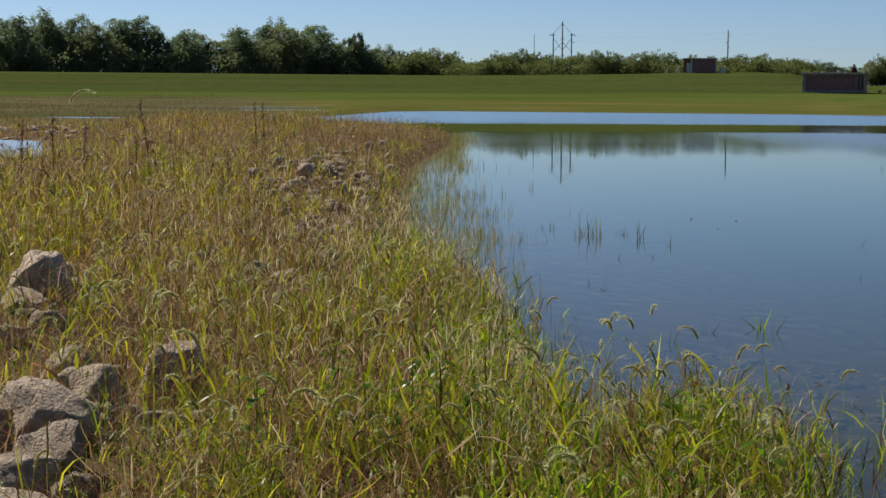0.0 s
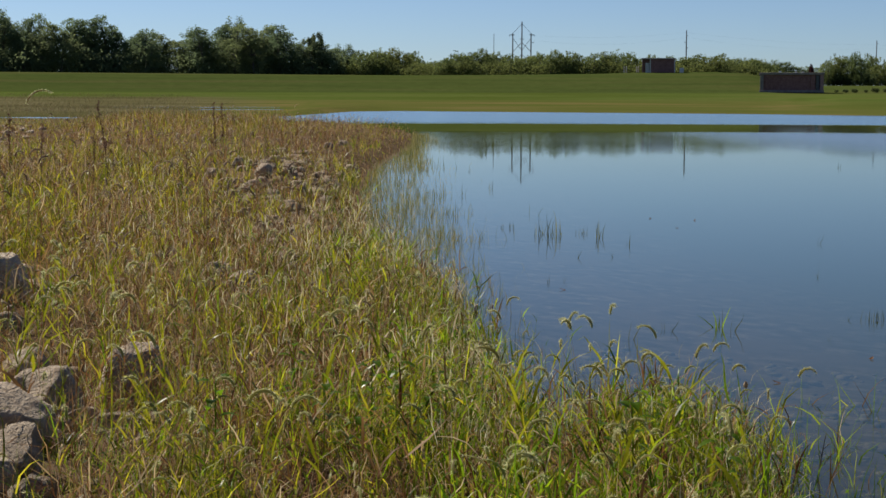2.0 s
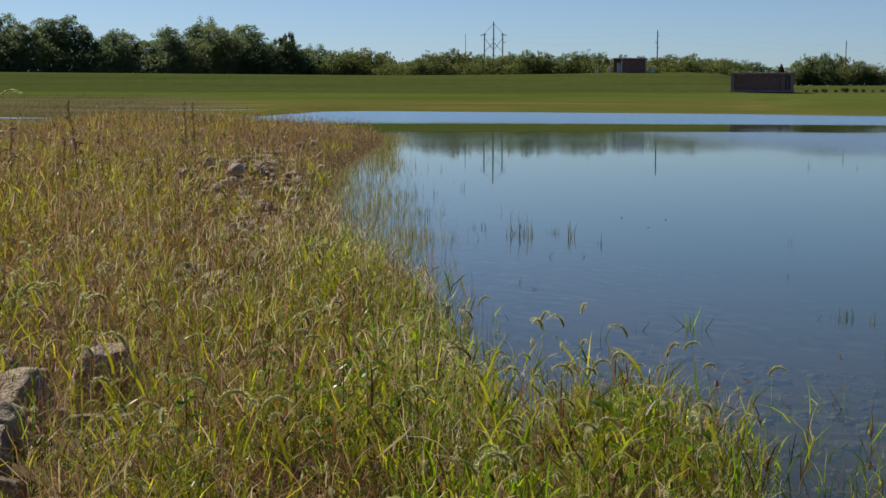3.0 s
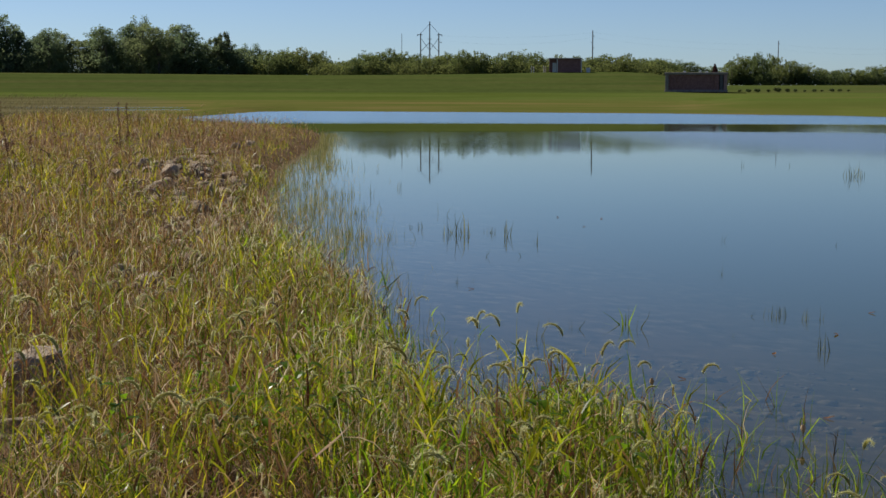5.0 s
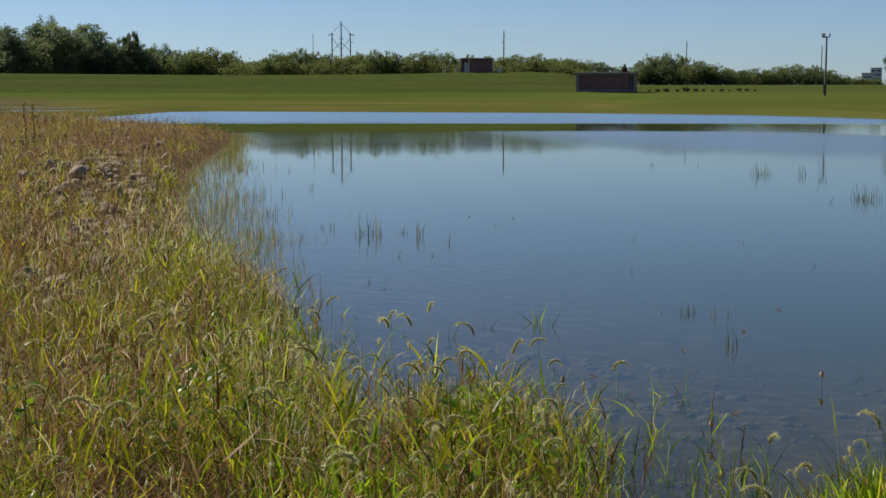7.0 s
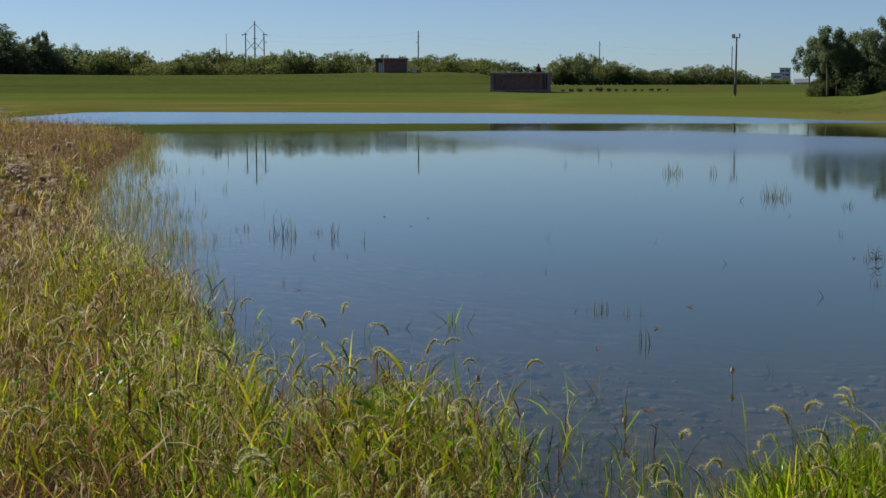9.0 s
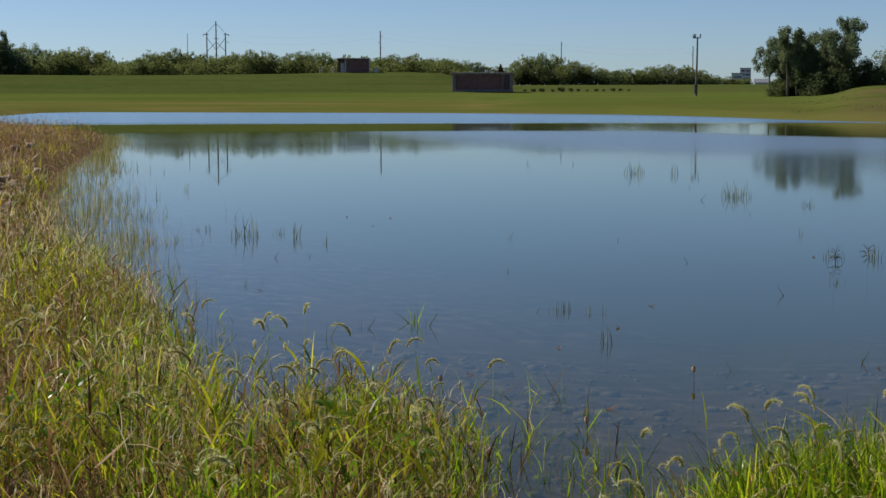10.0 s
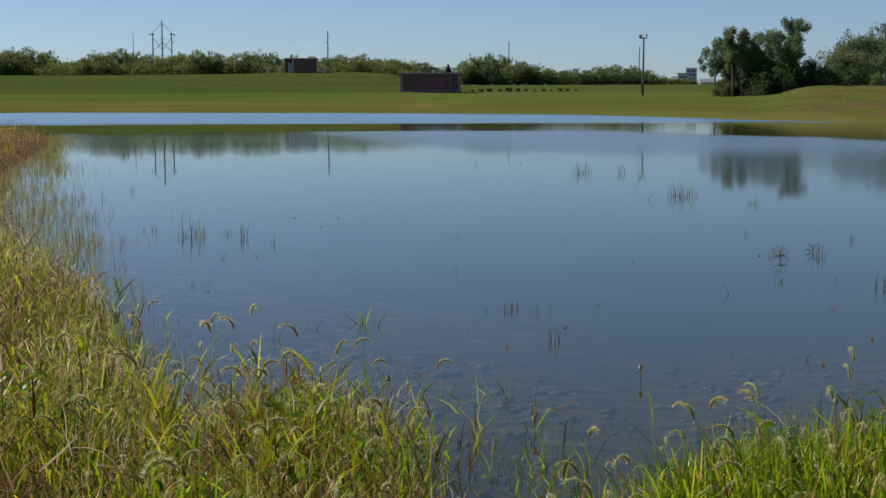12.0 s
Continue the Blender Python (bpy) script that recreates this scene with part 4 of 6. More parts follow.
def open_ground(rng, x, y, soft=1.0):
    """False where rocks lie bare, thinned out among them and on the rubble of the spit."""
    keep = np.ones(len(x))
    for rx, ry, w, h in ROCKS:
        d = np.hypot(x - rx, (y - ry) * 0.8) / (w * 0.56)
        keep = np.minimum(keep, np.clip((d - 0.6) / 0.9, 0.0, 1.0))
    r, az = np.hypot(x, y), np.degrees(np.arctan2(x, y))
    keep = keep * (1 - 0.42 * np.clip((-9.0 - az) / 4, 0, 1) * np.clip((10 - r) / 2.5, 0, 1) * soft)
    rubble = np.clip(1.3 - np.hypot((x + 1.9) / 1.2, (y - 21.5) / 5.0), 0, 1)
    foot = np.clip(1.4 - np.hypot((x + 1.1) / 0.45, (y - 13.6) / 1.8), 0, 1)
    hollow = np.clip(1.5 - np.hypot((x + 0.24) / 0.15, (y - 4.0) / 0.5), 0, 1)
    keep = keep * (1 - 0.8 * np.maximum(rubble, 0.8 * foot) * soft) * (1 - 0.8 * hollow * soft)
    cove = np.exp(-((az - 5.9) / 1.6) ** 2) * np.clip((r - 4.6) / 0.5, 0, 1) * np.clip((7.4 - r) / 0.5, 0, 1)
    keep = keep * (1 - 0.8 * cove * soft)
    gaps = np.clip(0.95 + 1.6 * waves(x, y, 0.9, 91), 0.4, 1.0)
    keep = keep * (1 + (gaps - 1) * soft * np.interp(r, [4.5, 6, 16, 24], [0, 1, 1, 0.4]) * np.interp(az, [-2, 3], [1, 0.2]))
    return rng.random(len(x)) < keep


def dryness(x, y):
    """Share of dry blades: brown up on the spit, greener beside the water and on the near bank."""
    r, az = np.hypot(x, y), np.degrees(np.arctan2(x, y))
    base = np.interp(r, [3, 6, 10, 18, 45], [0.42, 0.51, 0.58, 0.63, 0.70])
    rocky = np.interp(az, [-180, -70, -20, -8, -2], [0.0, 0.1, 0.38, 0.14, 0.0]) * np.clip((10 - r) / 3, 0, 1)
    base = base + rocky - np.interp(az, [-180, -40, -8, 0, 5, 20, 26, 60, 180], [0.2, 0.0, 0.0, 0.08, 0.28, 0.34, 0.4, 0.38, 0.2])
    crest = np.exp(-((x + 1.0 + 0.032 * (y - 9.5)) / 0.7) ** 2) * np.clip((r - 7) / 4, 0, 1)
    hollow = np.clip(1.6 - np.hypot((x + 0.24) / 0.18, (y - 4.0) / 0.55), 0, 1)
    return np.clip(base + 0.5 * hollow + 0.42 * crest + 0.85 * waves(x, y, 2.0, 7) + 0.75 * waves(x, y, 0.7, 8), 0.04, 0.95)


def wetness(x, y):
    """Share of lush blades: beside the water and on the near bank."""
    r, az = np.hypot(x, y), np.degrees(np.arctan2(x, y))
    edge = signed(POND, x, y)
    return np.clip(np.interp(r, [3, 7, 12, 25], [0.8, 0.62, 0.45, 0.3]) + 0.35 * np.exp(-np.maximum(edge, 0) / 0.5) + np.interp(az, [-12, 0, 10, 22], [-0.5, -0.22, 0.0, 0.4]) + 0.4 * waves(x, y, 1.6, 17), 0, 1)


def build_grass():
    rng = np.random.default_rng(21)
    green, tan, seed, core, lush, husk = [], [], [], [], [], []

    def add_heads(spike, hairs, ripe=False):
        (husk if ripe else core).append(spike)
        if hairs:
            seed.append(hairs)

    def put(x, y, z, length, width, lean, bend, seg, dry):
        width = width * (1 - 0.28 * np.clip((-3 - np.degrees(np.arctan2(x, y))) / 4, 0, 1) * np.clip((12 - np.hypot(x, y)) / 3, 0, 1))
        wet = wetness(x, y) > rng.random(len(x))
        for mask, store in ((~dry & ~wet, green), (~dry & wet, lush), (dry, tan)):
            if mask.any():
                v, q, _ = blades(rng, x[mask], y[mask], z[mask], length[mask], width[mask] * (0.92 if store is tan else 1.0), lean[mask], bend[mask], seg)
                store.append((v, [q]))

    bands = [  # wedge, stems, leaves a stem, basal blades, lying straw, leaf width, leaf length, stem height, head share, head radius, head length, bristles
        (3.0, 7.0, 4600, 6, 15000, 12000, 0.0078, (0.07, 0.20), (0.16, 0.40), 0.09, 0.0050, 0.085, 70),
        (7.0, 13.0, 9000, 5, 24000, 14000, 0.0082, (0.08, 0.20), (0.15, 0.38), 0.10, 0.0060, 0.095, 30),
        (13.0, 26.0, 13000, 3, 36000, 16000, 0.0104, (0.10, 0.24), (0.14, 0.40), 0.12, 0.0075, 0.115, 12),
        (26.0, 72.0, 12000, 2, 50000, 10000, 0.0140, (0.14, 0.28), (0.20, 0.48), 0.25, 0.010, 0.12, 0),
    ]
    for r0, r1, stems, per, basal, straw, w, (l0, l1), (h0, h1), share, rad, ln, br in bands:
        near = r0 < 13
        # leafy stems
        x, y = scatter(rng, int(stems * 2.3), r0, r1, -22.0, 37.0, 1.0)
        edge = np.minimum(signed(POND, x, y), signed(LAGOON, x, y))
        keep = (edge > -0.6) & (rng.random(len(x)) < np.where(edge < 0, 0.5 * np.exp(edge / 0.16), np.clip((edge + 0.3) / 0.5, 0.5, 1))) & (1.5 * waves(x, y, 1.1, 12) > rng.uniform(-0.65, 0.5, len(x))) & open_ground(rng, x, y)
        x, y = x[keep][:stems], y[keep][:stems]
        n = len(x)
        z = np.maximum(ground_z(x, y), -0.1) - 0.01
        high = rng.uniform(h0, h1, n) * (1 + 0.42 * waves(x, y, 1.7, 14)) * np.interp(signed(LAGOON, x, y), [0, 3, 8], [0.25, 0.45, 1.0])
        dry = rng.random(n) < dryness(x, y)
        stem_w = np.full(n, w * 0.26)
        for mask, store in ((~dry, lush if r0 < 10 else green), (dry, tan)):
            v, q, (cx, cy, cz, a) = blades(rng, x[mask], y[mask], z[mask], high[mask], stem_w[mask], np.abs(rng.normal(0.06, 0.10, mask.sum())), rng.uniform(0.05, 0.45, mask.sum()), 4 if near else 2, kinks=0.4)
            store.append((v, [q]))
            headed = rng.random(len(cx)) < share
            if headed.any():
                m = int(headed.sum())
                add_heads(*heads(rng, cx[headed, -1], cy[headed, -1], cz[headed, -1] - 0.004, a[headed], ln * rng.uniform(0.55, 1.2, m), rad * rng.uniform(0.75, 1.2, m), 6 if near else 4, 5 if near else 4, br), ripe=store is tan and r0 > 6)
            # leaves from the nodes of these stems
            k = len(cx)
            own = np.repeat(np.arange(k), per)
            pos = rng.uniform(0.1, 0.85, len(own))
            i0 = np.minimum((pos * (cx.shape[1] - 1)).astype(int), cx.shape[1] - 2)
            f = pos * (cx.shape[1] - 1) - i0
            lx, ly, lz = (c[own, i0] * (1 - f) + c[own, i0 + 1] * f for c in (cx, cy, cz))
            m = len(own)
            ldry = rng.random(m) < (0.8 if store is tan else 0.2)
            put(lx, ly, lz, rng.uniform(l0 * 0.7, l1, m), w * (0.35 + 1.15 * rng.random(m) ** 1.5), rng.uniform(0.1, 1.15, m), 0.1 + 2.0 * rng.random(m) ** 1.5, 4 if near else 3, ldry)
        # basal blades
        x, y = scatter(rng, basal, r0, r1, -22.0, 37.0, 1.0)
        keep = on_land(x, y, -0.16) & open_ground(rng, x, y) & (1.5 * waves(x, y, 1.1, 12) > rng.uniform(-0.8, 0.4, len(x)))
        x, y = x[keep], y[keep]
        n = len(x)
        z = np.maximum(ground_z(x, y), -0.08) - 0.01
        put(x, y, z, rng.uniform(0.3, 1.0, n) * h1 * 0.58 * np.interp(signed(LAGOON, x, y), [0, 3, 8], [0.25, 0.45, 1.0]), w * rng.uniform(0.3, 0.8, n), np.abs(rng.normal(0.18, 0.2, n)), rng.uniform(0.1, 1.4, n), 3 if near else 2, rng.random(n) < dryness(x, y))
        # broken straw lying on the soil
        x, y = scatter(rng, straw, r0, r1, -22.0, 37.0, 1.0)
        keep = on_land(x, y, 0.02) & open_ground(rng, x, y, 0.0)
        x, y = x[keep], y[keep]
        n = len(x)
        put(x, y, ground_z(x, y) + rng.uniform(0.0, 0.09, n), rng.uniform(0.08, 0.26, n), w * rng.uniform(0.25, 0.6, n), rng.uniform(0.95, 1.5, n), rng.uniform(-0.2, 0.35, n), 2, np.ones(n, dtype=bool))
    # leafy tussocks that stand up from the rest
    for r0, r1, a0, a1, count, per, w, h0, h1 in ((3.5, 8.0, -16.0, 17.0, 95, 15, 0.0088, 0.14, 0.34), (8.0, 14.0, -18.0, 4.0, 120, 15, 0.010, 0.18, 0.42), (14.0, 27.0, -18.0, -2.0, 170, 14, 0.013, 0.22, 0.50)):
        x, y = scatter(rng, count, r0, r1, a0, a1, 1.0)
        keep = on_land(x, y, 0.1) & open_ground(rng, x, y)
        x, y = x[keep], y[keep]
        own = np.repeat(np.arange(len(x)), per)
        n = len(own)
        spread = rng.uniform(0.02, 0.07, len(x))[own]
        tx, ty = x[own] + rng.normal(0, 1, n) * spread, y[own] + rng.normal(0, 1, n) * spread
        tall = rng.uniform(h0, h1, len(x))[own] * rng.uniform(0.5, 1.0, n)
        v, q, _ = blades(rng, tx, ty, ground_z(tx, ty) - 0.01, tall, w * rng.uniform(0.5, 1.2, n), np.abs(rng.normal(0.12, 0.16, n)), rng.uniform(0.0, 1.2, n), 4, kinks=0.7)
        (lush if r0 < 8 else green).append((v, [q]))
    # crumbled leaf litter on the soil
    x, y = scatter(rng, 15000, 3.4, 13.0, -20.0, 8.0, 1.0)
    keep = on_land(x, y, 0.05) & open_ground(rng, x, y, 0.0)
    x, y = x[keep], y[keep]
    n = len(x)
    v, q, _ = blades(rng, x, y, ground_z(x, y) + rng.uniform(0.002, 0.03, n), rng.uniform(0.02, 0.08, n), rng.uniform(0.004, 0.012, n), rng.uniform(0.9, 1.5, n), rng.uniform(-0.6, 0.6, n), 2)
    tan.append((v, [q]))
    # thin wiry stalks and panicle threads woven through the stand
    for r0, r1, count, w in ((3.2, 7.0, 9000, 0.0017), (7.0, 14.0, 11000, 0.0026), (14.0, 30.0, 9000, 0.0046)):
        x, y = scatter(rng, count, r0, r1, -22.0, 30.0, 1.0)
        keep = on_land(x, y, -0.1) & open_ground(rng, x, y, 0.7)
        x, y = x[keep], y[keep]
        n = len(x)
        put(x, y, np.maximum(ground_z(x, y), -0.05) + rng.uniform(0.0, 0.14, n), rng.uniform(0.10, 0.27, n), w * rng.uniform(0.6, 1.3, n), np.abs(rng.normal(0.35, 0.45, n)), rng.uniform(-0.6, 1.8, n), 3, rng.random(n) < 0.35 + 0.5 * dryness(x, y))
    # pale airy panicles over the stand on the water side of the spit
    panicles = []
    for r0, r1, count, w, a0, a1 in ((5.5, 9.0, 3400, 0.0030, -13, 6), (9.0, 14.0, 6500, 0.0042, -13, 6), (14.0, 24.0, 5500, 0.0066, -13, 6), (3.9, 6.6, 2000, 0.0021, 1, 17)):
        x, y = scatter(rng, count, r0, r1, a0, a1, 1.0)
        deg = np.degrees(np.arctan2(x, y))
        keep = on_land(x, y, -0.05) & open_ground(rng, x, y, 0.5) & (rng.random(len(x)) < np.interp(deg, [-13, -7, -3.5], [0.12, 0.3, 0.8])) & (waves(x, y, 1.3, 93) > rng.uniform(-0.6, 0.3, len(x)))
        x, y = x[keep], y[keep]
        n = len(x)
        v, q, _ = blades(rng, x, y, np.maximum(ground_z(x, y), 0.0) + rng.uniform(0.12, 0.36, n), rng.uniform(0.05, 0.13, n), w * rng.uniform(0.6, 1.3, n), np.abs(rng.normal(0.35, 0.35, n)), rng.uniform(0.2, 2.2, n), 3)
        panicles.append((v, [q]))
    stuff("panicles", panicles, PANICLE, "pale straw-coloured airy grass panicles over the spit", "grass")
    # the same bank behind and beside the tripod
    u = rng.random(62000)
    r, a = 0.5 + 7.2 * u ** 0.55, rng.uniform(0, math.tau, len(u))
    x, y = r * np.sin(a), r * np.cos(a)
    keep = on_land(x, y, 0.05) & ~((y > 0) & (r > 3.0) & (np.abs(np.degrees(np.arctan2(x, y)) - 7.5) < 29))
    x, y = x[keep], y[keep]
    n = len(x)
    put(x, y, ground_z(x, y) - 0.01, rng.uniform(0.10, 0.25, n), rng.uniform(0.008, 0.024, n), np.abs(rng.normal(0.6, 0.35, n)), rng.uniform(0.1, 1.2, n), 2, rng.random(n) < dryness(x, y))
    # taller headed stems that stand over the left of the spit
    x, y = scatter(rng, 420, 10.0, 34.0, -19.0, -3.0, 1.0)
    keep = on_land(x, y, 0.3) & (waves(x, y, 5.0, 19) > rng.uniform(-0.6, 0.3, len(x)))
    x, y = x[keep], y[keep]
    n = len(x)
    v, q, (cx, cy, cz, a) = blades(rng, x, y, ground_z(x, y), rng.uniform(0.5, 0.85, n), np.full(n, 0.0045), np.abs(rng.normal(0.04, 0.07, n)), rng.uniform(0.05, 0.35, n), 4, kinks=0.35)
    tan.append((v, [q]))
    add_heads(*heads(rng, cx[:, -1], cy[:, -1], cz[:, -1] - 0.004, a, rng.uniform(0.09, 0.17, n), rng.uniform(0.006, 0.009, n), 7, 5, 30), ripe=True)
    # tall rank growth on the far part of the spit
    x, y = scatter(rng, 15000, 24.0, 66.0, -20.0, -1.0, 1.0)
    keep = on_land(x, y, 0.4)
    x, y = x[keep], y[keep]
    n = len(x)
    tall = np.interp(np.degrees(np.arctan2(x, y)), [-18, -13.5, -10, -5, -1.5], [0.3, 0.45, 0.85, 0.7, 0.3]) * rng.uniform(0.25, 1.0, n) * np.interp(signed(LAGOON, x, y), [0, 3, 8], [0.2, 0.4, 1.0]) * (1 + 0.5 * waves(x, y, 4.0, 37)) * np.interp(np.hypot(x, y), [24, 34, 45], [0.45, 0.9, 0.9])
    put(x, y, ground_z(x, y) - 0.02, tall, rng.uniform(0.005, 0.013, n), np.abs(rng.normal(0.2, 0.28, n)), rng.uniform(0.0, 1.9, n), 3, rng.random(n) < dryness(x, y))
    # ragged fringe along the far edge of the spit
    x, y = scatter(rng, 13500, 44.0, 98.0, -20.0, -4.5, 1.0)
    keep = on_land(x, y, 0.1) & (waves(x, y, 3.5, 57) > rng.uniform(-0.45, 0.25, len(x)))
    x, y = x[keep], y[keep]
    n = len(x)
    put(x, y, ground_z(x, y) - 0.02, rng.uniform(0.25, 0.7, n) * np.interp(np.degrees(np.arctan2(x, y)), [-13.5, -10], [0.5, 1.0]), rng.uniform(0.010, 0.024, n), np.abs(rng.normal(0.15, 0.2, n)), rng.uniform(0.1, 1.5, n), 3, rng.random(n) < 0.75)
    # the thick young growth on the near bank beside the open water
    x, y = scatter(rng, 46000, 2.2, 7.2, 16.0, 52.0, 1.0)
    r, deg = np.hypot(x, y), np.degrees(np.arctan2(x, y))
    fade = np.clip((deg - 19.0 + 2.5 * waves(x, y, 0.8, 66)) / 2.5, 0, 1) * np.clip((48 - deg) / 12, 0, 1) * np.clip((r - 3.2 + 0.8 * waves(x, y, 0.9, 67)) / 0.9, 0, 1)
    keep = on_land(x, y, -0.05) & (rng.random(len(x)) < fade)
    x, y = x[keep], y[keep]
    n = len(x)
    put(x, y, ground_z(x, y) - 0.01, rng.uniform(0.14, 0.42, n) * (1 + 0.45 * waves(x, y, 0.7, 29)), rng.uniform(0.005, 0.013, n), np.abs(rng.normal(0.14, 0.2, n)), rng.uniform(0.0, 1.3, n), 3, rng.random(n) < 0.06)
    # single stems standing out in the shallows of the cove
    x, y = scatter(rng, 2000, 4.5, 7.4, 4.0, 24.0, 1.0)
    e = signed(POND, x, y)
    keep = (e < -0.02) & (rng.random(len(x)) < 0.75 * np.exp(e / 0.42)) & (waves(x, y, 0.9, 23) > rng.uniform(-0.5, 0.3, len(x)))
    x, y = x[keep], y[keep]
    own = np.repeat(np.arange(len(x)), 4)
    n = len(own)
    put(x[own] + rng.normal(0, 0.012, n), y[own] + rng.normal(0, 0.012, n), np.full(n, -0.06), rng.uniform(0.12, 0.30, n), rng.uniform(0.003, 0.008, n), np.abs(rng.normal(0.1, 0.3, n)), rng.uniform(0.0, 1.6, n), 4, rng.random(n) < 0.2)
    # rank weeds along the far shore beyond the lagoon
    x, y = scatter(rng, 34000, 102.0, 320.0, -20.0, -6.5, 1.0)
    deg = np.degrees(np.arctan2(x, y))
    keep = (np.hypot(x, y) > far_shore(deg) + 0.5) & (waves(x, y, 9.0, 53) > rng.uniform(-0.5, 0.3, len(x)))
    x, y, deg = x[keep], y[keep], deg[keep]
    n = len(x)
    v, q, _ = blades(rng, x, y, ground_z(x, y) - 0.02, rng.uniform(0.1, 0.45, n) * np.interp(deg, [-10, -7], [1.0, 0.4]) * (1 + 0.7 * waves(x, y, 6.0, 54)), np.interp(np.hypot(x, y), [102, 320], [0.02, 0.06]) * rng.uniform(0.6, 1.4, n), np.abs(rng.normal(0.3, 0.3, n)), rng.uniform(0.1, 1.3, n), 2)
    stuff("shore_weeds", [(v, [q])], RANK, "rank olive-brown weeds along the far shore", "weeds")
    x, y = scatter(rng, 26000, 100.0, 158.0, 26.6, 36.0, 1.0)
    keep = (np.hypot(x, y) > far_shore(np.degrees(np.arctan2(x, y))) + 1.0) & (waves(x, y, 7.0, 63) + 0.5 * waves(x, y, 2.5, 64) > rng.uniform(-0.25, 0.45, len(x)))
    x, y = x[keep], y[keep]
    n = len(x)
    v, q, _ = blades(rng, x, y, ground_z(x, y) - 0.03, rng.uniform(0.04, 0.17, n) * (1 + 0.6 * waves(x, y, 5.0, 65)), rng.uniform(0.012, 0.035, n), np.abs(rng.normal(0.3, 0.35, n)), rng.uniform(0.1, 1.3, n), 2)
    stuff("mound_weeds", [(v, [q])], MEADOW, "patchy rough green weeds on the raw soil of the mound", "weeds")
    stuff("green_grass", green, GREEN, "thick fresh green and yellowing grass on the pond bank", "grass")
    stuff("lush_grass", lush, LUSH, "lush bright green grass beside the water", "grass")
    stuff("dry_grass", tan, TAN, "dry tan and reddish brown grass on the pond bank", "grass")
    stuff("foxtail_heads", core, CORE, "nodding green and brown foxtail seed spikes over the bank grass", "grass")
    stuff("dry_foxtail_heads", husk, HUSK, "ripe brown foxtail seed spikes arching over the dry grass", "grass")
    stuff("foxtail_bristles", seed, SEED, "fine pale bristles around the nodding foxtail spikes", "grass")
    # thin reeds standing in the shallows beside the spit
    x, y = scatter(rng, 230000, 5.5, 60.0, -4.0, 12.0, 1.0)
    d = signed(POND, x, y)
    belt = np.interp(np.hypot(x, y), [5, 9, 13, 18, 26, 40], [0.02, 0.10, 0.42, 0.95, 1.0, 0.6]) * (1 + 0.6 * waves(x, y, 2.6, 33))
    thick = np.interp(np.hypot(x, y), [5, 10, 16, 24, 40], [0.8, 0.6, 0.5, 0.42, 0.5]) * np.clip(0.75 + 1.3 * waves(x, y, 0.8, 34), 0.1, 1.6)
    keep = (d < 0) & (rng.random(len(x)) < thick / (1 + np.exp((-d - belt) / (0.05 + 0.12 * belt))))
    x, y = x[keep], y[keep]
    n = len(x)
    w = np.interp(np.hypot(x, y), [6, 20, 60], [0.004, 0.008, 0.018])
    v, q, _ = blades(rng, x, y, np.full(n, -0.1), rng.uniform(0.15, 0.30, n), w * 0.8, np.abs(rng.normal(0.08, 0.16, n)), rng.uniform(0.0, 0.8, n), 3, kinks=0.75)
    stuff("shore_reeds", [(v, [q])], REED, "thin green reeds standing in the shallow water", "reeds")


build_grass()


# ------------------------------------------------------------- single plants
def grass_piece(name, v, faces, mat, parent):
    return mesh_object(name, v, faces, mat, parent)


def make_foxtail(seed, height, leaves, head, dry=False, girth=0.0058, aim=None):
    """One foxtail grass at the origin: stem, arching leaves and a nodding head."""
    rng = np.random.default_rng(seed)
    plant = new("foxtail_grass")
    one = lambda v: np.array([v], dtype=float)
    v, q, (cx, cy, cz, a) = blades(rng, one(0), one(0), one(-0.01), one(height), one(0.0042), one(rng.uniform(0.02, 0.12) if aim is None else 0.02), one(rng.uniform(0.1, 0.4) if aim is None else 0.08), 6, flat=None if aim is None else one(aim), kinks=0.3 if aim is None else 0.05)
    grass_piece("stem", v, [q], TAN if dry else GREEN, plant)
    for k in range(leaves):
        i = 1 + k * 4 // max(1, leaves)
        lv, lq, _ = blades(rng, cx[:, i], cy[:, i], cz[:, i], one(rng.uniform(0.14, 0.26)), one(rng.uniform(0.009, 0.015)), one(rng.uniform(0.15, 0.7)), one(rng.uniform(0.5, 1.7)), 6)
        grass_piece("leaf", lv, [lq], TAN if dry and k % 2 else GREEN, plant)
    spike, hairs = heads(rng, cx[:, -1], cy[:, -1], cz[:, -1] - 0.003, a, one(head), one(girth), 8, 8, 170, droop=one(rng.uniform(1.9, 3.0)))
    seed_head = tagged(grass_piece("seed_head", *spike, CORE, plant), "bristly nodding seed head")
    tagged(grass_piece("bristles", *hairs, SEED, seed_head), "fine pale bristles")
    return plant


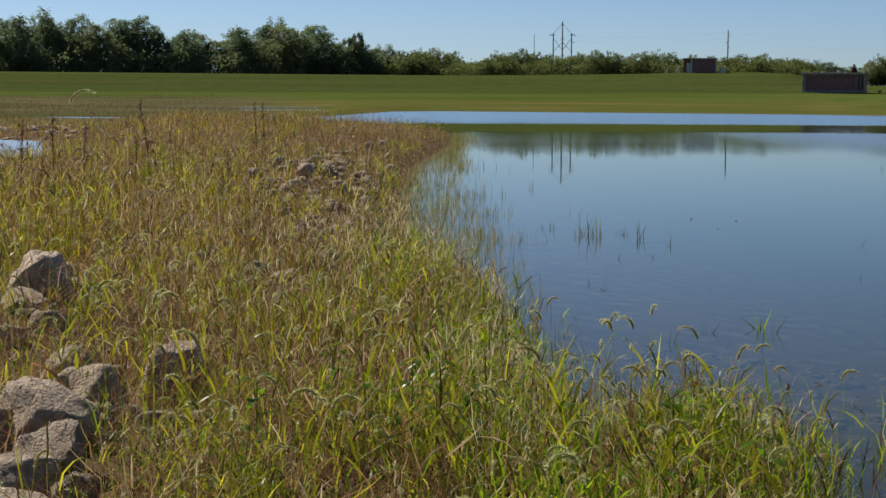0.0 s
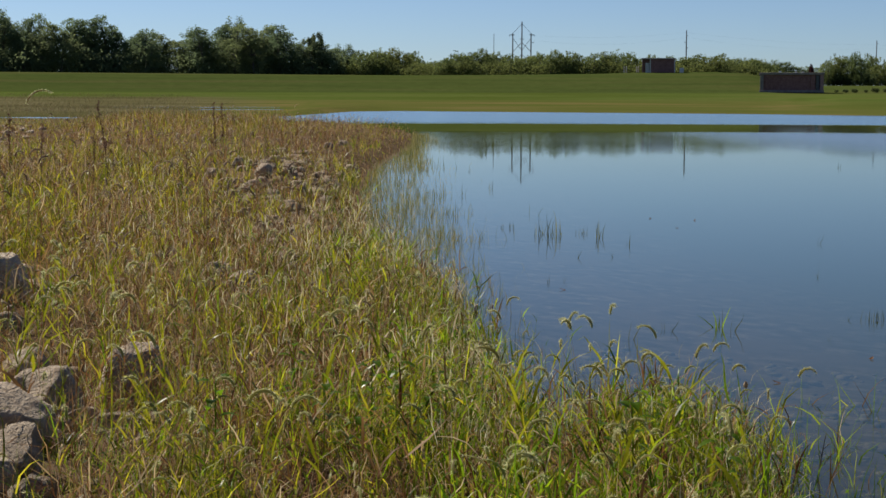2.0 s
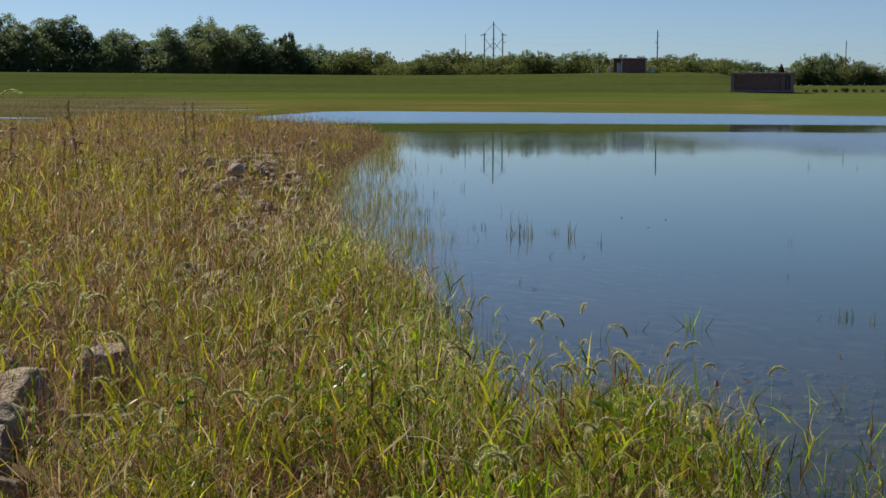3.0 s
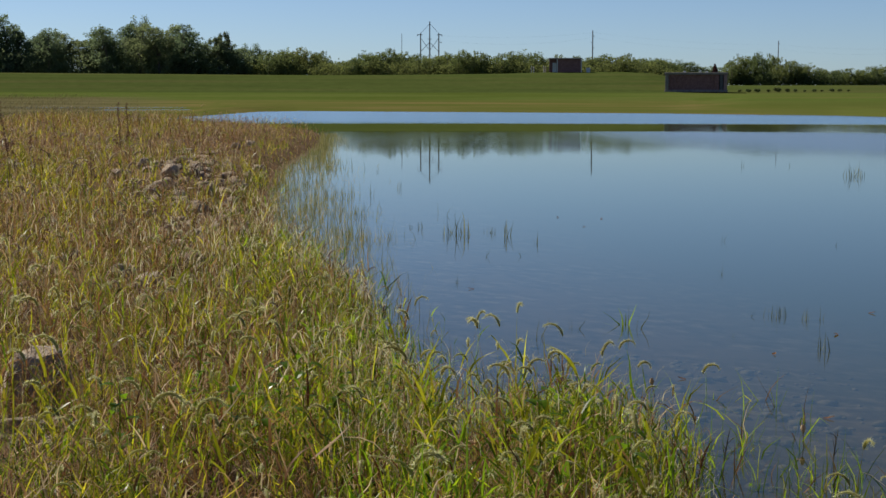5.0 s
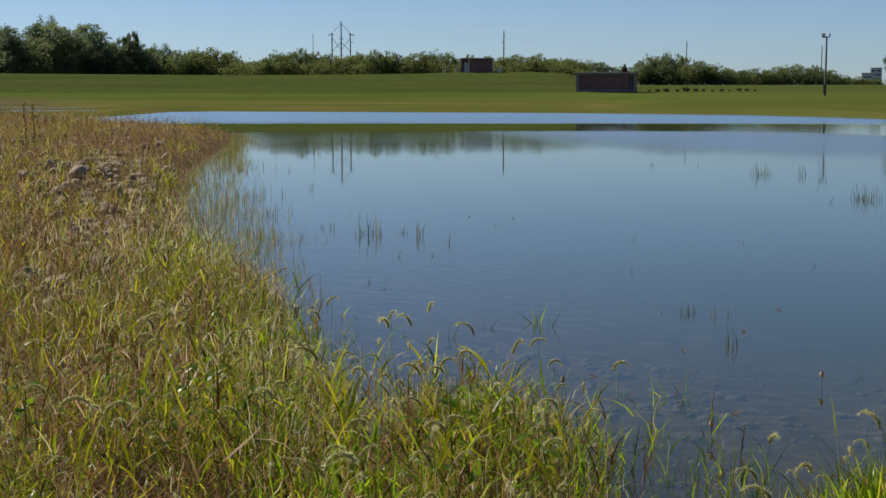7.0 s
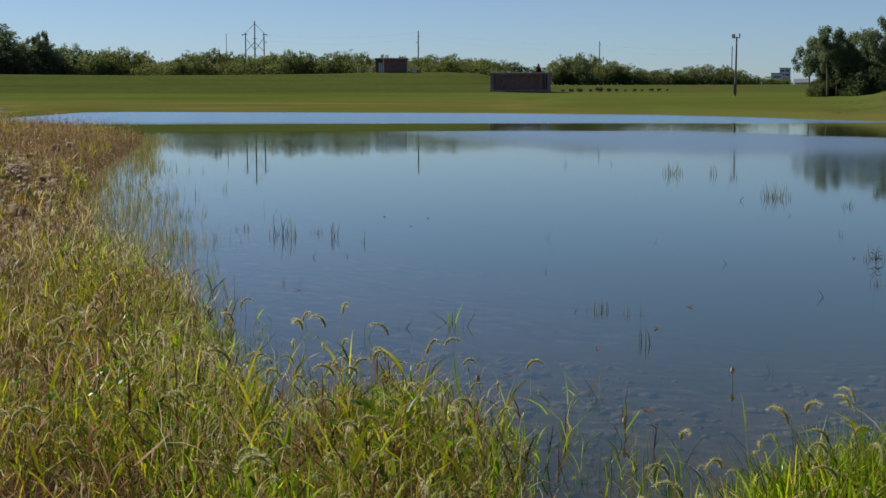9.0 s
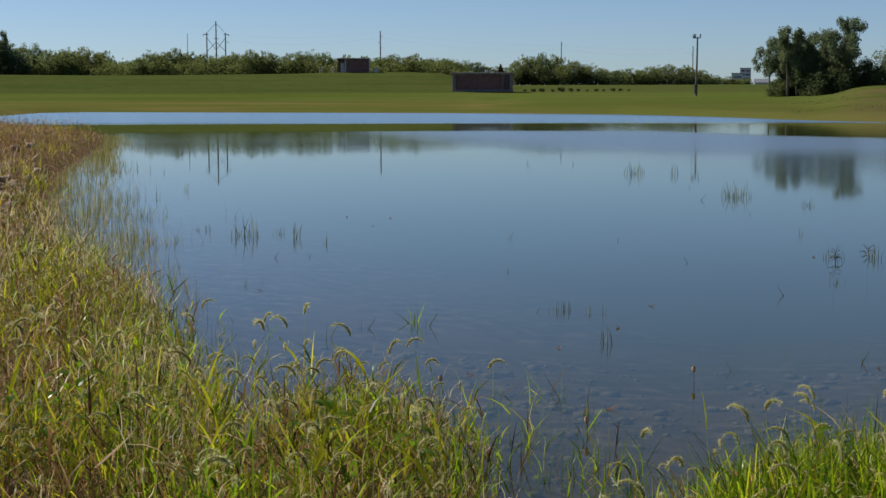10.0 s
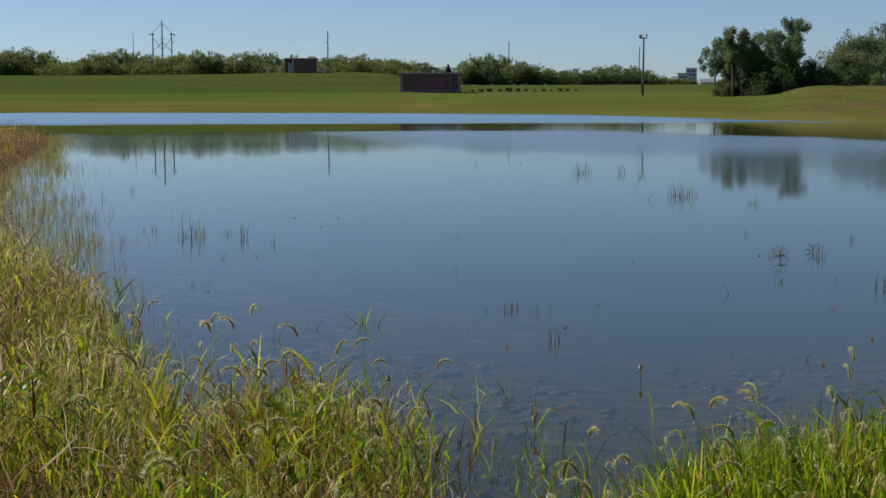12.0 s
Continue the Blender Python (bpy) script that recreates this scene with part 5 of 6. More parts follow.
def build_foxtails():
    rng = np.random.default_rng(77)
    kinds = [make_foxtail(200 + k, 0.36 + 0.05 * (k % 4), 3 + k % 3, 0.075 + 0.012 * (k % 3), dry=k % 4 == 3) for k in range(7)]
    spots = []
    x, y = scatter(rng, 900, 3.6, 8.5, -17.0, 33.0, 1.0)
    d = signed(POND, x, y)
    for px, py, e in zip(x, y, d):
        if e > -0.05 and len(spots) < 130 and all((px - a) ** 2 + (py - b) ** 2 > 0.012 for a, b in spots):
            spots.append((px, py))
    for count, r0, r1, a0, a1 in ((24, 4.4, 6.0, 7.0, 14.5), (40, 4.3, 6.8, 20.0, 33.0)):   # thicker beside the open water
        x, y = scatter(rng, count, r0, r1, a0, a1, 1.0)
        for px, py, e in zip(x, y, signed(POND, x, y)):
            if e > -0.15 and all((px - a) ** 2 + (py - b) ** 2 > 0.006 for a, b in spots):
                spots.append((px, py))
    for seed, px, py, tall, long, girth, dry, aim in ((230, 0.09, 3.4, 0.33, 0.075, 0.0080, False, 2.6), (231, 0.135, 3.4, 0.32, 0.090, 0.0085, True, 0.1), (232, 0.24, 3.49, 0.42, 0.10, 0.0095, True, 0.2), (233, -0.46, 4.05, 0.36, 0.12, 0.0080, False, 0.1)):
        hero = make_foxtail(seed, tall, 3, long, dry, girth, aim)
        hero.matrix_world = pose(px, py, float(ground_z(np.array([px]), np.array([py]))[0]))
        tagged(hero, "stout drying foxtail grass with a feathery tan head" if dry else "stout green foxtail grass with a thick nodding head", "grass plant", "foxtails on the bank")
    for k, (px, py) in enumerate(spots):
        z = max(float(ground_z(np.array([px]), np.array([py]))[0]), -0.08)
        ob = copy_thing(kinds[k % 7], pose(px, py, z, 0, 0, rng.uniform(0, 360)) @ Matrix.Scale(rng.uniform(0.8, 1.15), 4))
        tagged(ob, "green foxtail grass with arching leaves and nodding head" if k % 7 != 3 else "drying foxtail grass with tan leaves and nodding head", "grass plant", "foxtails on the bank")
    for p in kinds:
        drop_proto(p)


build_foxtails()


def make_water_tuft(seed, count, spread, thick):
    """A sparse tuft of reed blades rising out of the water, one metre tall before scaling."""
    rng = np.random.default_rng(seed)
    plant = new("water_plant")
    for k in range(count):
        one = lambda v: np.array([v], dtype=float)
        tall = rng.uniform(0.45, 1.0) if k else 1.0
        v, q, _ = blades(rng, one(rng.normal() * spread), one(rng.normal() * spread), one(-0.3), one(tall + 0.3), one(thick * rng.uniform(0.6, 1.2)),
                         one(abs(rng.normal() * 0.10)), one(rng.uniform(-0.2, 0.6)), 6, kinks=0.9)
        grass_piece("blade", v, [q], REED if k % 4 == 3 else SEDGE, plant)
    return plant


def build_water_plants():
    rng = np.random.default_rng(41)
    kinds = [make_water_tuft(300, 3, 0.10, 0.05), make_water_tuft(301, 8, 0.22, 0.05), make_water_tuft(302, 2, 0.2, 0.06), make_water_tuft(303, 17, 0.36, 0.035)]
    beside_spit = [
        (1.6, 16.08, 0.25, 3), (1.69, 15.92, 0.3, 1), (2.15, 15.8, 0.22, 1), (2.01, 16.18, 0.12, 3), (1.66, 13.72, 0.09, 2), (1.98, 13.74, 0.07, 2),
        (1.19, 11.82, 0.08, 0), (1.33, 11.9, 0.06, 2), (2.06, 9.37, 0.17, 0), (2.16, 9.34, 0.16, 2), (0.63, 22.76, 0.26, 1), (0.93, 22.41, 0.27, 0),
        (1.44, 24.21, 0.17, 1), (1.35, 29.74, 0.12, 0), (1.45, 9.01, 0.18, 2), (1.27, 16.88, 0.1, 1), (1.16, 16.91, 0.07, 1), (1.69, 9.42, 0.09, 2),
        (1.75, 9.35, 0.09, 2),
    ]
    midwater = [
        (2.33, 14.98, 0.17, 0), (3.49, 12.19, 0.14, 0), (4.34, 15.06, 0.13, 2), (3.03, 9.79, 0.05, 2), (3.19, 9.81, 0.12, 3), (3.27, 9.84, 0.09, 1),
        (3.34, 9.62, 0.09, 1), (3.45, 9.59, 0.11, 0), (3.07, 8.44, 0.13, 1), (5.83, 10.74, 0.1, 3), (5.24, 12.4, 0.08, 2), (5.33, 14.47, 0.07, 2),
        (5.08, 10.16, 0.11, 2), (4.23, 7.43, 0.1, 2), (3.87, 7.68, 0.06, 2), (3.4, 7.39, 0.1, 2), (2.66, 8.96, 0.05, 2),
    ]
    towards_east = [
        (10.3, 27.29, 0.34, 3), (10.67, 27.88, 0.22, 1), (11.13, 27.06, 0.26, 1), (9.35, 20.63, 0.3, 3), (9.36, 20.37, 0.3, 3), (9.72, 20.94, 0.22, 1),
        (9.64, 18.59, 0.15, 3), (7.53, 14.66, 0.1, 1), (6.76, 12.48, 0.16, 3), (7.08, 12.39, 0.16, 1), (7.08, 12.24, 0.15, 0), (8.17, 17.34, 0.08, 2),
        (9.45, 31.59, 0.2, 0), (10.43, 31.32, 0.14, 2), (6.41, 10.21, 0.14, 1), (9.67, 22.89, 0.1, 0), (8.62, 19.93, 0.13, 2), (8.21, 13.62, 0.1, 1),
        (6.28, 10.62, 0.06, 2),
    ]
    spots = beside_spit + midwater + towards_east
    for px, py, tall, kind in spots:
        ob = copy_thing(kinds[kind], pose(px, py, 0, 0, 0, rng.uniform(0, 360)) @ Matrix.Scale(tall * 0.95, 4))
        tagged(ob, "sparse tuft of green reed blades standing in the pond", "water plant", "plants standing in the pond")
    for p in kinds:
        drop_proto(p)


build_water_plants()


def build_floating_leaves():
    rng = np.random.default_rng(47)
    for px, py in [(1.28, 11.4), (3.1, 18.2), (3.2, 16.9), (3.6, 18.0), (3.35, 9.0), (4.25, 7.3), (4.6, 6.9), (2.7, 8.3), (5.4, 9.2), (6.6, 12.6), (2.0, 7.6), (3.9, 9.9), (5.0, 8.0), (2.4, 6.6)]:
        bm = bmesh.new()
        long, wide = rng.uniform(0.03, 0.055), rng.uniform(0.008, 0.014)
        ring = []
        for u, f in ((0, 0.1), (0.35, 1.0), (0.7, 0.8), (1.0, 0.05)):
            lift = 0.004 + 0.012 * u * u
            ring.append([bm.verts.new((long * u, wide * f, lift + 0.003)), bm.verts.new((long * u, 0, lift)), bm.verts.new((long * u, -wide * f, lift + 0.003))])
        for r0, r1 in zip(ring, ring[1:]):
            bm.faces.new((r0[0], r0[1], r1[1], r1[0]))
            bm.faces.new((r0[1], r0[2], r1[2], r1[1]))
        ob = part("floating_leaf", bm, TAN)
        ob.matrix_world = pose(px, py, -0.003, 0, 0, rng.uniform(0, 360))
        tagged(ob, "small dry leaf floating curled on the pond water", "leaf", "floating leaves")


build_floating_leaves()


def build_pebbles():
    """Pale flat stones and sunken leaves scattered over the bed of the shallows."""
    rng = np.random.default_rng(57)
    ball = bmesh.new()
    bmesh.ops.create_icosphere(ball, subdivisions=1, radius=1.0)
    corners = np.array([v.co[:] for v in ball.verts])
    tris = np.array([[v.index for v in f.verts] for f in ball.faces])
    ball.free()
    x, y = scatter(rng, 1500, 4.6, 9.5, 7.0, 36.0, 1.0)
    keep = (signed(POND, x, y) < -0.12) & (waves(x, y, 1.2, 58) + 0.5 * waves(x, y, 0.4, 59) > rng.uniform(-0.5, 0.6, len(x)))
    x, y = x[keep], y[keep]
    z = ground_z(x, y)
    verts, faces = [], []
    for k in range(len(x)):
        size = 0.012 + 0.036 * rng.random() ** 3
        turn = rng.uniform(0, math.tau)
        p = corners * (1 + 0.22 * rng.normal(size=(len(corners), 1))) * np.array([size * rng.uniform(1.0, 1.7), size, size * 0.45])
        c, s = math.cos(turn), math.sin(turn)
        verts.append(np.column_stack([x[k] + p[:, 0] * c - p[:, 1] * s, y[k] + p[:, 0] * s + p[:, 1] * c, z[k] + p[:, 2] + size * 0.2]))
        faces.append(tris + k * len(corners))
    ob = mesh_object("pebbles", np.vstack(verts), [np.vstack(faces)], PEBBLE, smooth=True)
    tagged(ob, "pale flat pebbles lying under water in the shallows", "pebbles", kind="stuff")


build_pebbles()


def build_water_sprigs():
    """A bright green shoot beside the cove and a rusty branching sprig further out."""
    rng = np.random.default_rng(63)
    px, py = polar(12.4, 9.7)
    z = float(ground_z(np.array([px]), np.array([py]))[0])
    shoot = thing("water_shoot", (px, py, z), "bright green leafy shoot standing in the pond", "water plant")
    for k in range(5):
        lean, tall = Vector((rng.uniform(-0.05, 0.05), rng.uniform(-0.03, 0.03), 0)), rng.uniform(0.10, 0.18) - z
        v, q, _ = blades(rng, *(np.array([c]) for c in (0.004 * k - 0.008, 0.0, -0.02, tall, 0.017, abs(lean.x) * 2, 0.35)), 5)
        grass_piece("blade", v, [q], LUSH, shoot)
    for az, r, high in ((28.4, 13.8, 0.10), (29.6, 14.6, 0.07)):
        px, py = polar(az, r)
        z = float(ground_z(np.array([px]), np.array([py]))[0])
        sprig = thing("water_sprig", (px, py, z), "rusty brown branching sprig standing out of the pond", "water plant", "brown sprigs in the pond")
        top = Vector((0.02, 0, high - z))
        part("stem", tube(bmesh.new(), [(0, 0, -0.03), top * 0.6, top], [0.003, 0.003, 0.0018], 5), TAN, sprig)
        for k in range(9):
            p = Vector((0, 0, -z)) + (top - Vector((0, 0, -z))) * rng.uniform(0.1, 1.0)
            end = p + Vector((rng.uniform(-0.10, 0.10), rng.uniform(-0.04, 0.04), rng.uniform(-0.02, 0.05)))
            part("branch", tube(bmesh.new(), [p, (p + end) / 2 + Vector((0, 0, 0.012)), end], [0.0018, 0.003, 0.001], 4), TAN if k % 3 else GREEN, sprig)


build_water_sprigs()


def make_weed(seed):
    """A tall dry weed one metre high: a stalk with side twigs and seed clusters."""
    rng = np.random.default_rng(seed)
    weed = new("tall_weed")
    bm = bmesh.new()
    bend = rng.normal(size=2) * 0.05
    at = lambda t: Vector((bend[0] * t * t, bend[1] * t * t, t))
    tube(bm, [at(t) for t in (-0.05, 0.3, 0.65, 1.0)], [0.006, 0.005, 0.004, 0.002], 5)
    ends = []
    for k in range(9):
        t = rng.uniform(0.35, 0.97)
        a = rng.uniform(0, math.tau)
        reach = 0.16 * (1.1 - t)
        end = at(t) + Vector((math.cos(a) * reach, math.sin(a) * reach, rng.uniform(0.06, 0.13)))
        tube(bm, [at(t), (at(t) + end) / 2 + Vector((0, 0, -0.01)), end], [0.003, 0.0025, 0.0015], 4)
        ends.append((*end, 0.022))
    part("stalk", bm, DOCK, weed)
    ends += [(*at(t), 0.02) for t in np.linspace(0.5, 1.0, 12)]
    v, q = leaf_cloud(rng, ends, 380, 0.011)
    tagged(mesh_object("seed_spike", v, [q], DOCK, weed), "dark reddish-brown seed spike", kind="stuff")
    return weed


def build_weeds():
    rng = np.random.default_rng(43)
    kinds = [make_weed(400 + k) for k in range(3)]
    for k, (px, py, tall) in enumerate([(-2.86, 22.65, 0.98), (-2.97, 24.59, 0.94), (-4.85, 18.3, 0.99), (-3.9, 19.55, 1.05), (-4.2, 17.19, 0.76), (-3.83, 18.3, 0.7),
                                        (-3.34, 18.3, 0.67), (-2.51, 17.19, 0.56), (-4.93, 17.19, 0.86), (-2.64, 24.59, 0.52), (-4.4, 26.0, 0.7), (-3.4, 30.0, 0.7), (-4.0, 14.5, 0.55)]):
        z = float(ground_z(np.array([px]), np.array([py]))[0])
        tagged(copy_thing(kinds[k % 3], pose(px, py, z, 0, 0, rng.uniform(0, 360)) @ Matrix.Scale(tall, 4)),
               "tall dry brown weed stalk standing above the bank grass", "weed", "tall weeds on the spit")
    for p in kinds:
        drop_proto(p)


build_weeds()


def build_plume():
    """One tall feathery grass whose pale plume nods above the spit."""
    rng = np.random.default_rng(66)
    px, py = -4.62, 18.3
    plant = thing("plume_grass", (px, py, float(ground_z(np.array([px]), np.array([py]))[0])), "tall grass with a pale feathery plume nodding over the spit", "grass plant", rz=0)
    one = lambda v: np.array([v], dtype=float)
    v, q, (cx, cy, cz, a) = blades(rng, one(0), one(0), one(-0.02), one(1.14), one(0.008), one(0.02), one(0.10), 6, flat=one(0.15), kinks=0.15)
    mesh_object("stem", v, [q], TAN, plant)
    spike, hairs = heads(rng, cx[:, -1], cy[:, -1], cz[:, -1] - 0.005, a, one(0.40), one(0.012), 10, 8, 520, droop=one(2.0))
    plume = tagged(mesh_object("plume", *spike, TAN, plant), "pale feathery plume")
    tagged(mesh_object("plume_hairs", *hairs, SEED, plume), "silky pale hairs")


build_plume()


def make_broadleaf(seed):
    """A leafy green weed: a branching stem with pointed oval leaves."""
    rng = np.random.default_rng(seed)
    weed = new("broadleaf_weed")
    bm = bmesh.new()
    top = Vector((rng.normal() * 0.03, rng.normal() * 0.03, 0.34))
    tube(bm, [(0, 0, -0.02), top * 0.5, top], [0.003, 0.0025, 0.0015], 5)
    part("stem", bm, LUSH, weed)
    for k in range(13):
        t = 0.2 + 0.8 * k / 12
        a = k * 2.4 + rng.normal() * 0.3
        out = Vector((math.cos(a), math.sin(a), rng.uniform(0.1, 0.6))).normalized()
        side = out.cross(Vector((0, 0, 1))).normalized()
        up = side.cross(out)
        long, wide = rng.uniform(0.05, 0.085) * (1.15 - 0.4 * t), rng.uniform(0.012, 0.019)
        p = top * t
        leaf = bmesh.new()
        ring = []
        for u, f in ((0.0, 0.05), (0.3, 0.9), (0.55, 1.0), (0.8, 0.55), (1.0, 0.03)):
            mid = p + out * (0.012 + long * u) - Vector((0, 0, 0.03 * u * u))
            ring.append([leaf.verts.new(mid + side * wide * f + up * 0.25 * wide * f), leaf.verts.new(mid), leaf.verts.new(mid - side * wide * f + up * 0.25 * wide * f)])
        for r0, r1 in zip(ring, ring[1:]):
            leaf.faces.new((r0[0], r0[1], r1[1], r1[0]))
            leaf.faces.new((r0[1], r0[2], r1[2], r1[1]))
        part("leaf", leaf, LUSH, weed)
    return weed


def build_broadleaf():
    rng = np.random.default_rng(71)
    kinds = [make_broadleaf(600 + k) for k in range(3)]
    spots = [(-0.10, 4.75), (-0.02, 4.95), (-0.25, 4.6), (0.08, 4.6), (-0.12, 4.4), (0.15, 4.9), (-0.55, 4.25), (0.42, 4.7), (0.75, 4.6), (0.30, 5.4), (0.9, 5.1), (-0.4, 5.5), (0.6, 4.3), (1.0, 4.4), (2.2, 4.0), (2.6, 4.2)]
    for k, (px, py) in enumerate(spots):
        z = float(ground_z(np.array([px]), np.array([py]))[0])
        tagged(copy_thing(kinds[k % 3], pose(px, py, z, 0, 0, rng.uniform(0, 360)) @ Matrix.Scale(rng.uniform(0.85, 1.25), 4)),
               "leafy green broad-leaved weed growing among the bank grass", "weed", "broad-leaved weeds")
    for p in kinds:
        drop_proto(p)


build_broadleaf()


def build_bud_stalks():
    """Lone stalks with a brown dried flower bud, and dark bare twigs, standing in the shallows."""
    rng = np.random.default_rng(83)
    for az, r, tall, lean in ((19.2, 6.45, 0.06, 0.01), (23.3, 7.75, 0.06, 0.01), (30.7, 7.0, 0.07, 0.02), (13.6, 7.4, 0.06, -0.02)):
        px, py = polar(az, r)
        z = min(0.0, float(ground_z(np.array([px]), np.array([py]))[0]))
        stalk = thing("flower_stalk", (px, py, z), "thin lone stalk with a dried brown flower bud in the shallows", "dry flower", "bud stalks in the shallows")
        top = Vector((lean, 0.01, tall - z))
        part("stem", tube(bmesh.new(), [(0, 0, -0.03), top * 0.5 + Vector((0.008, 0, 0)), top], [0.0022, 0.0018, 0.0014], 5), TAN, stalk)
        bud = bmesh.new()
        bmesh.ops.create_icosphere(bud, subdivisions=2, radius=0.011)
        for v in bud.verts:
            v.co = top + Vector((v.co.x, v.co.y, v.co.z * 1.7 + 0.012)) * (1 + 0.25 * noise.noise(v.co * 260))
        part("bud", bud, HUSK, stalk, "dried brown flower bud")
    for az, r, tall in ((16.2, 5.9, 0.17), (20.3, 6.2, 0.13), (15.2, 5.6, 0.14)):
        px, py = polar(az, r)
        z = min(0.0, float(ground_z(np.array([px]), np.array([py]))[0]))
        twig = thing("bare_twig", (px, py, z), "dark bare branching twig standing in the shallows", "twig", "bare twigs in the shallows")
        lean = Vector((0.03, 0.0, tall - z))
        part("stem", tube(bmesh.new(), [(0, 0, -0.03), lean * 0.5, lean], [0.0035, 0.003, 0.0015], 5), BARK, twig)
        for k in range(4):
            p = lean * (0.45 + 0.13 * k)
            end = p + Vector((rng.uniform(-0.05, 0.05), rng.uniform(-0.03, 0.03), rng.uniform(0.02, 0.06)))
            part("branch", tube(bmesh.new(), [p, (p + end) / 2 + Vector((0, 0, 0.006)), end], [0.002, 0.0017, 0.001], 4), BARK, twig)


build_bud_stalks()


# ------------------------------------------------------------- rocks
def make_rock(seed, mat, fine=4):
    """A blocky broken stone, one metre wide before scaling."""
    rng = np.random.default_rng(seed)
    bm = bmesh.new()
    bmesh.ops.create_icosphere(bm, subdivisions=fine, radius=0.56)
    cuts = [Vector(rng.normal(size=3)).normalized() for k in range(11)] + [Vector((0, 0, 1))]
    depth = [rng.uniform(0.33, 0.47) for k in range(11)] + [0.40]
    off = Vector((seed * 3.1, 0, 0))
    for v in bm.verts:
        p = v.co.copy()
        for c, d in zip(cuts, depth):
            over = p.dot(c) - d
            if over > 0:
                p -= c * over * 0.93
        n0 = p.normalized()
        p += n0 * (0.07 * noise.noise(p * 3.0 + off) + 0.05 * noise.noise(p * 7.0 + off) - 0.045 * abs(noise.noise(p * 13.0 + off)) + 0.018 * noise.noise(p * 30.0 + off))
        taper = 1.14 - 0.42 * max(0.0, p.z + 0.15)
        v.co = (p.x * taper, p.y * taper, p.z + 0.42)
    for f in bm.faces:
        f.smooth = True
    me = bpy.data.meshes.new("rock")
    bm.to_mesh(me)
    bm.free()
    me.materials.append(mat)
    return me


def build_rocks():
    rng = np.random.default_rng(9)
    meshes, clods = [make_rock(500 + k, ROCK) for k in range(7)], [make_rock(520 + k, CLOD, 3) for k in range(7)]
    bits = [make_rock(540 + k, ROCK, 2) for k in range(7)]
    spots = [(x, y, w * (0.5 if y > 12 else 1.0), h * (0.75 if y > 12 else 1.0)) for x, y, w, h in ROCKS]
    for k in range(64):   # broken bits between the larger rocks
        if k < 34:
            px, py = rng.uniform(-1.65, -0.85), rng.uniform(4.0, 6.9)
        else:
            px, py = rng.uniform(-2.9, -1.8), rng.uniform(7.2, 9.9)
        size = rng.uniform(0.035, 0.10)
        spots.append((px, py, size, size * rng.uniform(0.4, 0.7)))
    for k in range(26):   # loose clods below the crest
        spots.append((-1.15 + rng.normal() * 0.3, rng.uniform(12.2, 15.5), rng.uniform(0.08, 0.2), rng.uniform(0.05, 0.11)))
    for k in range(190):   # rubble along the crest of the spit
        u = rng.random()
        size = rng.uniform(0.06, 0.24) ** 1.3 * 1.5
        spots.append((min(-0.95, -1.25 - 0.95 * u + rng.normal() * 0.45), 16.0 + 13.5 * u, size, size * rng.uniform(0.3, 0.55)))
    for k in range(60):   # a muddy rim along the far edge of the spit
        px, py = polar(rng.uniform(-18.5, -13.6), rng.uniform(52, 66))
        size = rng.uniform(0.12, 0.40)
        spots.append((px, py, size, size * rng.uniform(0.25, 0.45)))
    for k, (px, py, w, h) in enumerate(spots):
        z = float(ground_z(np.array([px]), np.array([py]))[0])
        clod = py > 12.0
        ob = new("clay_clod" if clod else "rock", clods[k % 7] if clod else (bits if w < 0.13 else meshes)[k % 7])
        ob.matrix_world = pose(px, py, z - 0.15 * h, rng.uniform(-8, 8), rng.uniform(-8, 8), rng.uniform(0, 360)) @ Matrix.Diagonal((w * 1.1, w * rng.uniform(0.75, 1.0), h * 1.45, 1))
        if clod:
            tagged(ob, "rough brown clay clod on the crest of the spit", "clod", "clods on the spit")
        else:
            tagged(ob, "pale broken limestone rock half sunk in the grassy bank", "rock", "rocks on the bank")


build_rocks()


# ------------------------------------------------------------- buildings and poles
def bearing_thing(name, az, r, z, label, category, group=""):
    x, y = polar(az, r)
    return thing(name, (x, y, z), label, category, group, rz=-az)


def simple(name, parent, mat, size, at, bevel=0.02, label=""):
    return part(name, box(bmesh.new(), size, at, bevel), mat, parent, label)


